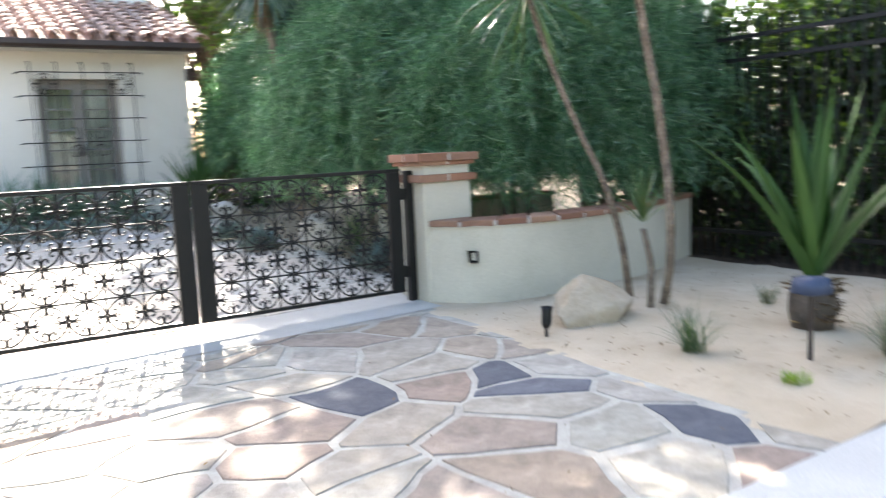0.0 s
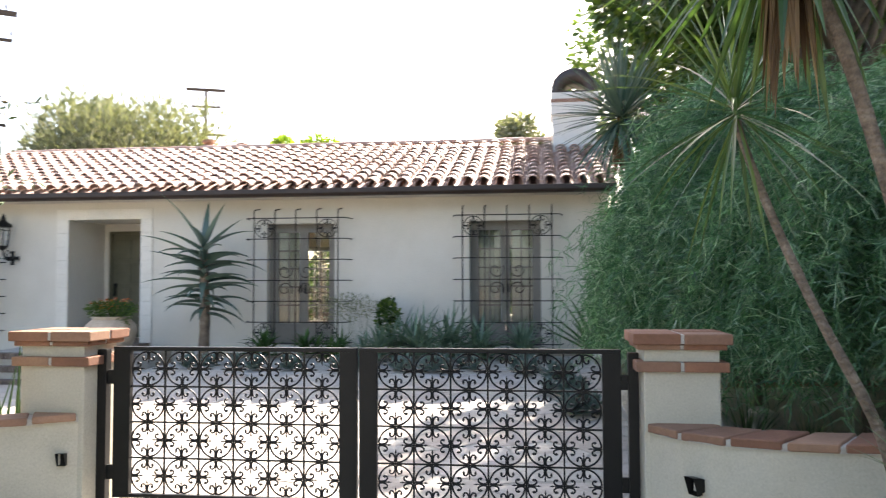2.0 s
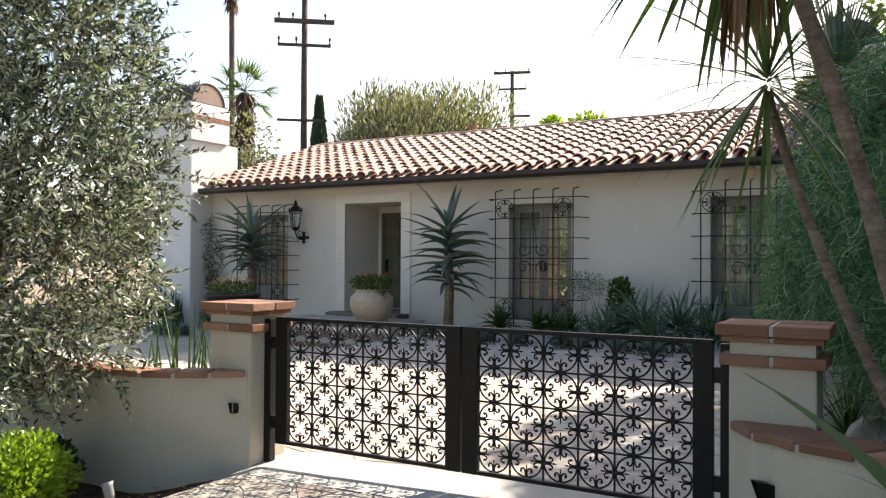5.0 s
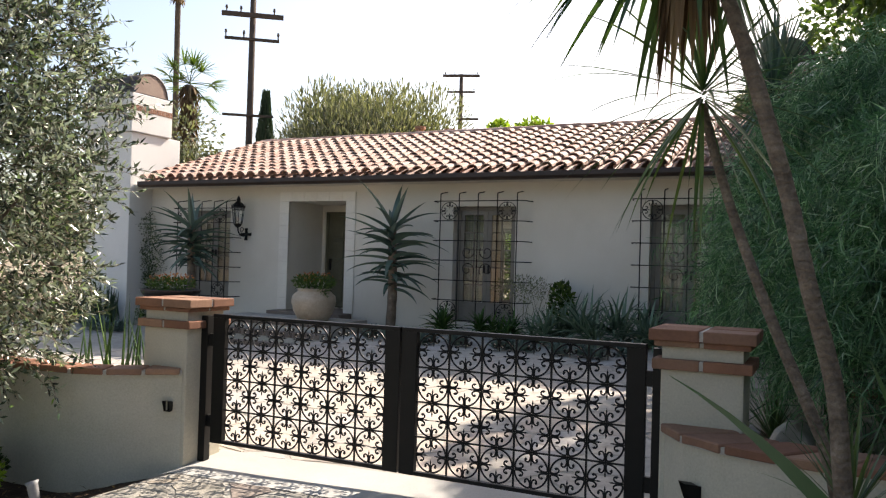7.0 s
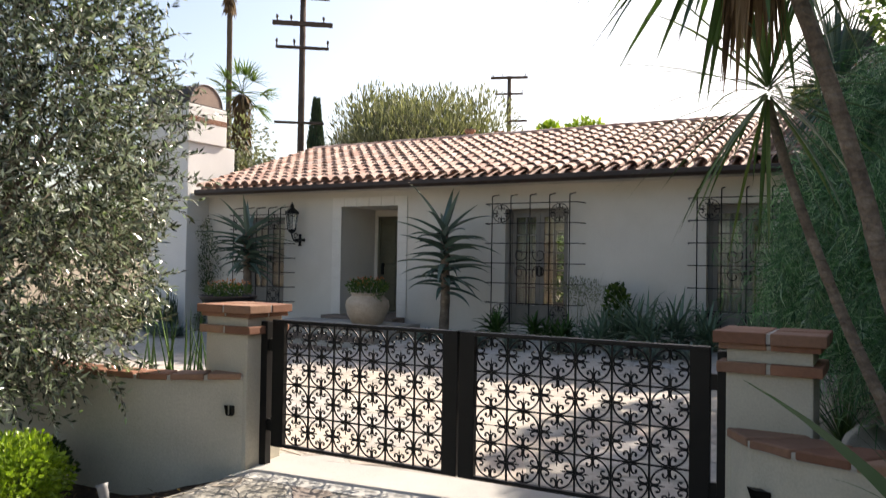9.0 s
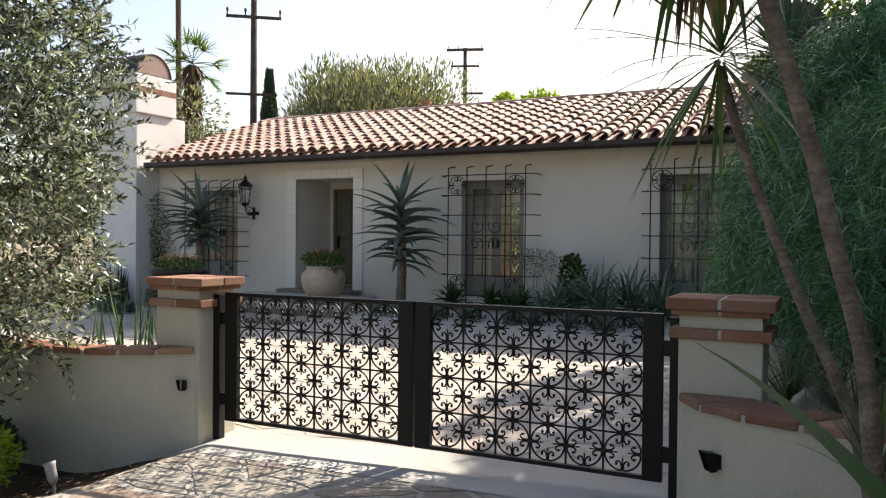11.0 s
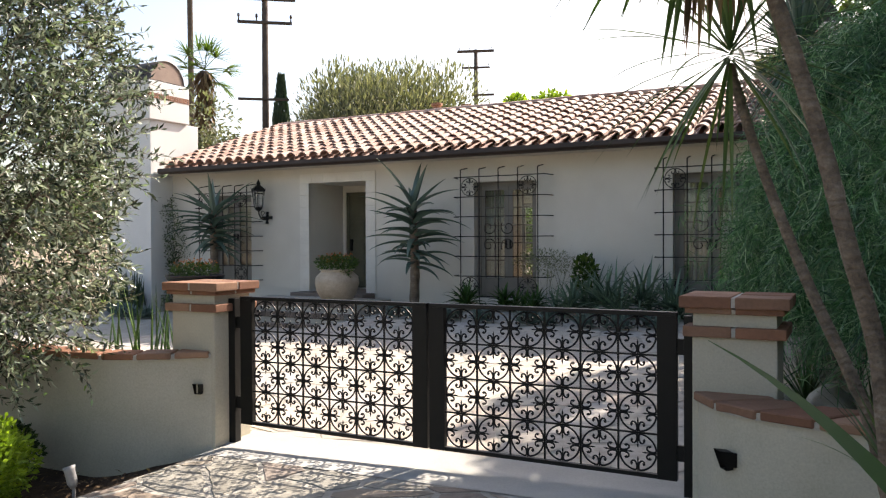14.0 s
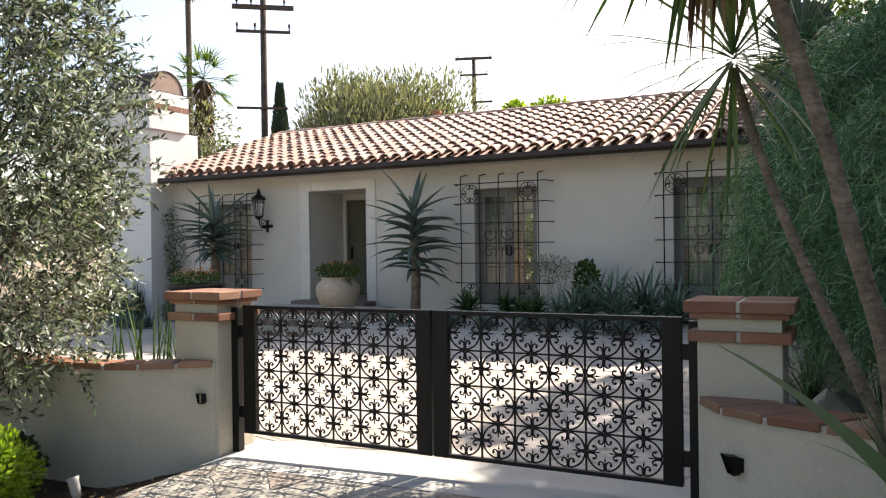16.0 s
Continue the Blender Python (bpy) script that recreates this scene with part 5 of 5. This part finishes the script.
clump("wall_vine", -10.02, 8.75, "thin green vine climbing the tower corner", "vine",
      lambda s: [leaf_clump(s, (rr.uniform(-0.1, 0.25 + 0.5 * (1 - k / 26)), 0.1 - 0.25 * rr.random(), 0.1 * k), 0.14, 0.22, int(150 - 4 * k), 0.06, 0.026, rr) for k in range(26)], DARK_LEAF)
clump("rosemary", -10.9, 7.9, "upright dark-green shrub at the foot of the tower", "shrub", lambda s: [blade(s, (rr.uniform(-0.8, 0.8), rr.uniform(-0.2, 0.2), 0.0), (rr.uniform(-0.3, 0.3), rr.uniform(-0.3, 0.3), 1), rr.uniform(0.5, 1.15), 0.05, 0.05, 4) for k in range(130)], CYPRESS_LEAF)
# reeds behind the left wall
rr = random.Random(72)
clump("reed_clump", -1.55, 0.55, "upright green reed-like stems behind the low wall", "reeds",
      lambda s: [blade(s, (rr.uniform(-0.55, 0.5), rr.uniform(-0.25, 0.25), 0.3), (rr.uniform(-0.3, 0.3), rr.uniform(-0.2, 0.2), 1), rr.uniform(0.6, 1.12), 0.026, 0.03, 4, 0.8, 0.008) for k in range(30)], AGAVE_LEAF)


# lime-green shrub in front of the left wall
def ball_shrub(x, y, z, r, n, label, mat, ll=0.045, lw=0.026, name="round_shrub", cat="shrub"):
    rr = random.Random(int(x * 100) + 500)
    t = empty(name, pose(x, y, z), label, cat)
    s = Soup()
    for k in range(14):
        a = rr.uniform(0, math.tau)
        s.tube([(0, 0, -0.05), (r * 0.3 * math.cos(a), r * 0.3 * math.sin(a), r * 0.5), (r * 0.75 * math.cos(a), r * 0.75 * math.sin(a), r * rr.uniform(0.5, 1.5))], [0.012, 0.008, 0.003], 5)
    s.part("stems", BARK_DARK, t)
    s = Soup()
    for i in range(n):
        v = rvec(rr)
        q = r * (rr.random() ** 0.22) * (1 + 0.22 * noise.noise(v * 3.1 + Vector((x, y, 0))))
        p = Vector((v.x * q, v.y * q, r * 0.85 + v.z * q * 0.85))
        if p.z < 0.02:
            continue
        leaf_quad(s, p, (v + rvec(rr) * 0.8 + Vector((0, 0, 0.3))).normalized(), ll * rr.uniform(0.7, 1.3), lw * rr.uniform(0.8, 1.3), v)
    tagged(s.part("leaves", mat, t), kind="stuff")


ball_shrub(-0.98, -1.72, -0.36, 0.4, 5200, "rounded bright lime-green shrub in front of the wall", LIME_LEAF)
ball_shrub(-1.5, -1.2, -0.36, 0.3, 2500, "low dark-green shrub at the wall's foot", DARK_LEAF)


# ---- sand bed things ----
def boulder(x, y, z, sx, sy, sz, seed, label, name="boulder", mat=ROCK, turn=0):
    bm = bmesh.new()
    bmesh.ops.create_icosphere(bm, subdivisions=4, radius=1.0)
    rr = random.Random(seed)
    planes = [(rvec(rr), rr.uniform(0.5, 0.8)) for k in range(12)]
    for v in bm.verts:
        c = v.co.copy()
        for nrm, d in planes:
            e = c.dot(nrm) - d
            if e > 0:
                c -= nrm * e * 0.97
        c += v.co * (0.05 * noise.fractal(c * 2.5 + Vector((seed, 0, 0)), 1.0, 2.0, 4))
        v.co = Vector((c.x * sx, c.y * sy, c.z * sz))
    ob = part(name, bm, mat, None, "", True)
    ob.matrix_basis = pose(x, y, z, 0, 0, turn)
    return tagged(ob, label, "rock", "boulders")


boulder(4.22, -1.7, -0.01, 0.35, 0.33, 0.32, 4, "rough tan boulder lying on the sand", turn=10)
PALE_ROCK = speckled("pale_grey_boulder", (0.42, 0.38, 0.32), (0.6, 0.56, 0.49), 3.0, 30, 0.9, 0.8, 0.02, 0.2, stain=(0.34, 0.29, 0.23))
boulder(4.5, 1.1, 0.3, 0.24, 0.24, 0.25, 6, "pale boulder among plants behind the pillar", mat=PALE_ROCK)
boulder(4.2, 3.0, 0.3, 0.35, 0.3, 0.28, 8, "pale boulder among plants behind the pillar", mat=PALE_ROCK)
boulder(4.05, 6.5, 0.45, 0.26, 0.22, 0.22, 11, "pale boulder among plants by the house", mat=PALE_ROCK)
boulder(4.95, 1.75, 0.25, 0.24, 0.22, 0.24, 9, "pale boulder among plants behind the pillar", mat=PALE_ROCK)

rr = random.Random(81)
for x, y, ln, n, mat in ((4.08, -2.75, 0.36, 110, YUCCA_LEAF), (3.98, -3.52, 0.1, 60, LIME_LEAF), (4.85, -3.6, 0.45, 150, GREY_LEAF), (5.6, -2.2, 0.2, 50, GREY_LEAF)):
    clump("grass_tuft", x, y, "tuft of narrow grass growing in the sand", "grass",
          lambda s: [blade(s, (rr.uniform(-0.06, 0.06), rr.uniform(-0.06, 0.06), 0.0), (rr.uniform(-1, 1), rr.uniform(-1, 1), rr.uniform(0.5, 1.8)), ln * rr.uniform(0.6, 1.1), 0.007, 0.9, 5) for k in range(n)], mat, "grass tufts")

pl = empty("path_light", pose(4.42, -3.32, -0.06), "small dark stake light in the sand", "path light")
s = Soup()
s.tube([(0, 0, -0.05), (0, 0, 0.42)], 0.015, 8)
s.part("stake", GUTTER, pl)
s = Soup()
s.tube([(0, 0, 0.4), (0, 0, 0.42), (0, 0, 0.5), (0, 0, 0.51)], [0.04, 0.12, 0.1, 0.02], 14)
s.part("hood", speckled("dull_blue_metal", (0.035, 0.05, 0.09), (0.06, 0.075, 0.12), 3, 50, 0.45), pl, "dark blue metal hood", True)


def spot_light(x, y, tilt, turn, label, mat):
    sp = empty("spot_light", pose(x, y, ground_z(x, y), 0, 0, turn), label, "spotlight", "garden spotlights")
    s = Soup()
    s.tube([(0, 0, -0.05), (0, 0, 0.07)], 0.012, 7)
    s.part("stake", mat, sp)
    s = Soup()
    d = Vector((math.sin(radians(tilt)), 0, math.cos(radians(tilt))))
    p = Vector((0, 0, 0.06))
    s.tube([p, p + d * 0.03, p + d * 0.12, p + d * 0.15, p + d * 0.13], [0.02, 0.034, 0.036, 0.045, 0.03], 12)
    s.part("head", mat, sp, smooth=True)


spot_light(3.68, -1.82, 20, 40, "small dark cylindrical spotlight on a stake", IRON)
spot_light(-0.18, -1.5, 20, 180, "small grey cylindrical spotlight on a stake", speckled("grey_metal", (0.2, 0.2, 0.2), (0.3, 0.3, 0.3), 4, 40, 0.5))


def wall_light(x, y, z, turn, label, size=1.0, lens=False):
    w = empty("wall_light", pose(x, y, z, 0, 0, turn) @ Matrix.Diagonal((size, size, size, 1)), label, "wall light", "wall lights")
    part("back_box", boxes((-0.035, 0.035, -0.02, 0.05, -0.05, 0.05), bevel=0.006), IRON, w)
    vs = [(-0.045, -0.02, -0.06), (0.045, -0.02, -0.06), (0.045, -0.02, 0.06), (-0.045, -0.02, 0.06), (-0.045, -0.07, -0.065), (0.045, -0.07, -0.065), (0.045, -0.12, 0.075), (-0.045, -0.12, 0.075)]
    part("hood", raw(vs, [(0, 1, 5, 4), (1, 2, 6, 5), (2, 3, 7, 6), (3, 0, 4, 7), (0, 3, 2, 1)]), IRON, w)
    if lens:
        part("lens", boxes((-0.03, 0.03, -0.034, -0.021, -0.04, 0.04), bevel=0.004), WHITE_TRIM, w, "pale frosted lens")


wall_light(4.0, -0.53, 0.36, -54, "small black wedge wall light on the curved wall", 0.8, True)
wall_light(-0.235, -0.245, 0.36, 12, "small black box light on the curved wall", 0.65)

# ---- fence and hedge at the side ----
fence = empty("iron_fence", Matrix(), "tall black iron railing in front of a dark hedge", "fence")
for z in (0.25, 2.05, 2.28):
    part("rail", boxes((7.38, 7.42, -6.0, 0.1, z - 0.02, z + 0.02)), IRON, fence)
bar_me = mesh_of(boxes((-0.011, 0.011, -0.011, 0.011, 0.0, 2.5)), "picket", IRON)
for k in range(50):
    shared("picket", bar_me, pose(7.4, -5.95 + 0.122 * k, -0.05), fence)


def leafy_tree(name, x, y, z, trunk_h, r, rz, n, ll, lw, mat, seed, label, cat="tree", lumps=12, group="", droop=0.2, low=-0.6, trunk=True):
    """A tapered trunk, limbs, and a crown of leaf clumps with gaps between them."""
    rr = random.Random(seed)
    t = empty(name, pose(x, y, z), label, cat, group)
    c = Vector((0, 0, trunk_h + rz * 0.6))
    cl = []
    for k in range(lumps):
        v = rvec(rr)
        if v.z < low:
            v.z = -v.z * 0.5
        q = rr.uniform(0.45, 0.85)
        cl.append((c + Vector((v.x * r * q, v.y * r * q, v.z * rz * q)), rr.uniform(0.3, 0.52)))
    if trunk:
        trunk_soup([(0, 0, -0.3), (0.05 * r, 0, trunk_h * 0.6), (0, 0.03 * r, trunk_h + rz * 0.4)], 0.05 * r + 0.06, 0.02 * r + 0.03, 9, 0.2, seed).part("trunk", BARK_DARK, t, smooth=True)
        s = Soup()
        for p, q in cl:
            st = Vector((0, 0, trunk_h * rr.uniform(0.7, 1.1)))
            s.tube([st, (st + p) / 2 + rvec(rr) * 0.1 * r, p], [0.025 * r + 0.02, 0.015 * r + 0.01, 0.01], 6)
        s.part("branching", BARK_DARK, t, smooth=True)
    s = Soup()
    for i in range(n):
        p, q = cl[i % len(cl)]
        v = rvec(rr)
        u = rr.random() ** 0.35
        pt = p + Vector((v.x * r * q, v.y * r * q, v.z * rz * q)) * u
        d = (v + rvec(rr) * 0.7 + Vector((0, 0, -droop))).normalized()
        leaf_quad(s, pt, d, ll * rr.uniform(0.6, 1.3), lw * rr.uniform(0.7, 1.3), (v + rvec(rr) * 0.5))
    tagged(s.part("crown", mat, t), kind="stuff")


for k, (x, y, r) in enumerate(((8.3, -0.2, 1.0), (8.5, -1.7, 1.0), (8.4, -3.2, 0.9), (8.6, -4.8, 1.0), (7.9, 1.0, 0.9), (9.4, -1.0, 1.2), (9.5, -2.8, 1.2), (9.3, 0.6, 1.2), (5.7, 10.4, 0.9), (6.6, 9.2, 1.0), (5.15, 8.9, 0.65))):
    leafy_tree("hedge_shrub", x, y, -0.1, 0.3, r, 1.9, 6500, 0.12, 0.065, DARK_LEAF, 90 + k, "dense dark-green hedge shrub behind the iron railing", "hedge", 14, "hedge shrubs", 0.0, -1.0)
for k, (x, y) in enumerate(((10.2, -0.6), (10.6, -3.2), (10.3, -6.2))):
    leafy_tree("side_tree", x, y, 0, 2.6, 2.3, 2.6, 6500, 0.15, 0.085, TREE_LEAF, 96 + k, "leafy green tree beyond the railing", "tree", 15, "trees beyond the railing")

# ---- trees and poles behind the house ----
for k, x in enumerate((-9.5, -6.3, -4.2, -1.5, 0.6, 2.6, 4.6)):
    leafy_tree("rear_shrub", x, 20.5 + 0.8 * (k % 2), 0, 0.6, 1.8, 2.0, 3800, 0.26, 0.14, (LIME_LEAF, TREE_LEAF, TREE_LEAF)[k % 3], 160 + k, "sunlit yellow-green shrub in the garden behind the house", "shrub", 10, "rear garden shrubs", 0.0, -1.0)
leafy_tree("backyard_tree", -12.3, 22.2, 0, 2.2, 4.0, 4.55, 30000, 0.3, 0.07, GREY_LEAF, 101, "broad grey-green tree rising behind the tiled roof", "tree", 34, "", -1.4, -1.0)
leafy_tree("backyard_tree", -15.5, 23.5, 0, 2.2, 2.7, 3.7, 14000, 0.3, 0.07, GREY_LEAF, 102, "broad grey-green tree rising behind the tiled roof", "tree", 20, "", -1.4, -1.0)
leafy_tree("tall_tree", 7.2, 17.5, 0, 4.0, 3.4, 4.2, 13000, 0.24, 0.13, TREE_LEAF, 103, "tall leafy green tree behind the house", "tree", 22)
leafy_tree("tall_tree", 10.2, 13.5, 0, 3.6, 3.4, 4.0, 13000, 0.24, 0.13, TREE_LEAF, 104, "tall leafy green tree behind the house", "tree", 22)
# next two crowns reach out of view, placed to shade drive and sand
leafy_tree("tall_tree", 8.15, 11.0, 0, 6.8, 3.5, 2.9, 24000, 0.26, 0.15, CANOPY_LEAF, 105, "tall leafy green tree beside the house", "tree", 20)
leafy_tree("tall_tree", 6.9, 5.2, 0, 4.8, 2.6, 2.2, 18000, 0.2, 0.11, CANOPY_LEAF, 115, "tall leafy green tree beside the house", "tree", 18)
leafy_tree("small_tree", -4.5, 17.6, 0, 5.2, 0.65, 0.55, 900, 0.2, 0.11, LIME_LEAF, 106, "small bright-green tree top above the roof ridge", "tree", 7)
leafy_tree("small_tree", -3.5, 17.8, 0, 5.2, 0.65, 0.6, 900, 0.2, 0.11, LIME_LEAF, 107, "small bright-green tree top above the roof ridge", "tree", 7)
leafy_tree("small_tree", 2.2, 27.0, 0, 6.7, 1.3, 1.2, 1400, 0.35, 0.15, GREY_LEAF, 108, "small pale-green tree top above the roof ridge", "tree", 7)
leafy_tree("garden_tree", -15.5, 10.5, 0, 1.2, 1.8, 1.6, 6000, 0.16, 0.07, TREE_LEAF, 109, "green tree beside the chimney tower", "tree", 12)
leafy_tree("garden_tree", -17.5, 16.5, 0, 2.5, 2.6, 2.6, 8000, 0.2, 0.09, GREY_LEAF, 110, "grey-green tree behind the chimney tower", "tree", 14)


def cypress(x, y, h, r, seed):
    rr = random.Random(seed)
    t = empty("cypress", pose(x, y, 0), "narrow dark-green cypress tree behind the house", "tree", "cypresses")
    trunk_soup([(0, 0, -0.2), (0, 0, h * 0.5), (0, 0, h * 0.95)], 0.2, 0.03, 8).part("trunk", BARK_DARK, t)
    s = Soup()
    for i in range(5200):
        z = h * (0.12 + 0.88 * rr.random() ** 0.9)
        q = r * (1 - (z / h) ** 2.2) * (1 + 0.3 * noise.noise(Vector((z * 1.5, seed, rr.random())))) + 0.05
        a = rr.uniform(0, math.tau)
        p = Vector((q * math.cos(a), q * math.sin(a), z)) * 1.0
        leaf_quad(s, p, Vector((math.cos(a) * 0.4, math.sin(a) * 0.4, 1)).normalized(), rr.uniform(0.2, 0.4), 0.08, rvec(rr))
    tagged(s.part("crown", CYPRESS_LEAF, t), kind="stuff")


cypress(-20.9, 26.4, 9.8, 0.62, 111)
cypress(-20.6, 29.5, 9.6, 0.4, 112)


def fan_palm(x, y, h, r0, skirt, n, ln, seed, label):
    rr = random.Random(seed)
    t = empty("fan_palm", pose(x, y, 0), label, "palm", "fan palms")
    trunk_soup([(0, 0, -0.3), (0.1, 0, h * 0.5), (0, 0, h)], r0, r0 * 0.8, 10, 0.08, seed).part("trunk", BARK_DARK, t, smooth=True)
    s = Soup()
    for i in range(n):
        a = i * 2.4
        e = radians(rr.uniform(-40, 75))
        d = Vector((math.cos(a) * math.cos(e), math.sin(a) * math.cos(e), math.sin(e)))
        c = Vector((0, 0, h + 0.1))
        hub = c + d * ln * 0.62 + Vector((0, 0, -0.12 * ln))
        s.tube([c, (c + hub) / 2 + Vector((0, 0, 0.04)), hub], 0.018, 4)
        side = d.cross(Vector((0, 0, 1))).normalized()
        up = side.cross(d)
        for k in range(15):
            f = radians(-95 + 190 * k / 14)
            ld = (d * math.cos(f) + side * math.sin(f) + up * rr.uniform(-0.15, 0.15)).normalized()
            blade(s, hub, ld, ln * 0.5, 0.075, 0.5, 3, 0.3)
    s.part("fronds", TREE_LEAF, t)
    s = Soup()
    for i in range(int(skirt * 110)):
        a, z = rr.uniform(0, math.tau), h - skirt * rr.random()
        blade(s, (r0 * math.cos(a), r0 * math.sin(a), z), (math.cos(a) * 0.55, math.sin(a) * 0.55, -1), rr.uniform(0.4, 0.8), 0.12, 0.3, 3)
    s.part("dry_frond_skirt", DEAD_LEAF, t, "dry brown hanging fronds")


fan_palm(-20.5, 20.7, 9.0, 0.24, 3.4, 17, 1.65, 121, "fan palm with a shaggy brown skirt of dry fronds")
fan_palm(-33.4, 32.7, 20.4, 0.21, 2.2, 26, 1.6, 122, "very tall slim fan palm with a brown leaf skirt")


def utility_pole(x, y, h, r, arms, turn, label):
    t = empty("utility_pole", pose(x, y, 0, 0, 0, turn), label, "utility pole", "utility poles")
    s = Soup()
    s.tube([(0, 0, -0.5), (0, 0, h * 0.5), (0, 0, h)], [r, r * 0.9, r * 0.75], 10)
    s.part("pole", POLE_WOOD, t, smooth=True)
    for z, a, b, w, pins in arms:
        arm_ob = part("cross_arm", boxes((-a, b, -0.06 - r, 0.06 - r, z - w / 2, z + w / 2), bevel=0.01), POLE_WOOD, t)
        for p in pins:
            s = Soup()
            s.tube([(p, -r, z), (p, -r, z + 0.2), (p, -r, z + 0.24), (p, -r, z + 0.36)], [0.03, 0.03, 0.06, 0.04], 7)
            s.part("insulator", POLE_WOOD, arm_ob)


utility_pole(-17.95, 21.7, 13.6, 0.17, [(13.2, 1.15, 1.15, 0.12, (-1.1, -0.3, 1.1)), (12.05, 1.3, 1.3, 0.2, (-1.1, -0.5, 0.9)), (11.0, 1.15, 1.15, 0.12, (-1.1, -0.35, 1.1)), (7.7, 1.15, 1.0, 0.1, ())], 38, "tall wooden utility pole with four cross-arms")
utility_pole(-26.1, 60.8, 19.1, 0.24, [(18.9, 1.7, 1.7, 0.25, (-1.5, -0.6, 1.5)), (17.4, 1.3, 1.3, 0.18, (-1.2, 1.2)), (14.9, 0.3, 1.7, 0.2, ())], 20, "distant wooden utility pole with cross-arms")


# fallen leaves and chips
def litter(x0, x1, y0, y1, n, size, mat, label, seed, ok):
    rr = random.Random(seed)
    s = Soup()
    for i in range(n):
        x, y = rr.uniform(x0, x1), rr.uniform(y0, y1)
        if not ok(x, y):
            continue
        p = Vector((x, y, ground_z(x, y) + 0.012 + 0.008 * rr.random()))
        leaf_quad(s, p, Vector((rr.uniform(-1, 1), rr.uniform(-1, 1), rr.uniform(-0.1, 0.3))).normalized(), size * rr.uniform(0.5, 1.3), size * rr.uniform(0.2, 0.5), Vector((0, 0, 1)))
    ob = s.part("leaf_litter", mat)
    tagged(ob, label, "litter", kind="stuff")


litter(3.4, 7.2, -4.0, -0.8, 420, 0.04, DEAD_LEAF, "dry brown leaves scattered over the sand", 201, lambda x, y: x > drive_right(y) + 0.05)
litter(-3.0, 0.1, -3.2, -0.8, 900, 0.05, DEAD_LEAF, "bark chips and dry leaves on dark soil", 202, lambda x, y: x < drive_left(y) - 0.02)
litter(0.0, 3.4, -4.0, -0.5, 60, 0.03, DEAD_LEAF, "a few dry leaves on the flagstones", 203, lambda x, y: drive_left(y) < x < drive_right(y))

# unseen trees across the street, added for the panes to reflect; they dim low skylight
for k, (x, h, r) in enumerate(((-16, 3.0, 3.0), (-9, 2.6, 3.2), (-2, 3.2, 3.0), (5, 2.8, 3.3), (12, 3.0, 3.1), (19, 2.8, 3.2))):
    leafy_tree("street_tree", x, -21.0 - (k % 2) * 1.5, 0, h, r, 3.2, 4200, 0.34, 0.2, TREE_LEAF, 130 + k, "unseen leafy green tree across the street, added for reflections", "tree", 14, "street trees")

# ---- roof tiles nearest to the street side of the house ----
k = 0
for x, m in tile_jobs:
    if x > -2.85 and k < 300:
        k += 1
        shared("roof_tile", tile_mesh, m, roof)
for m in RIDGE:
    shared("ridge_tile", ridge_mesh, m, roof)
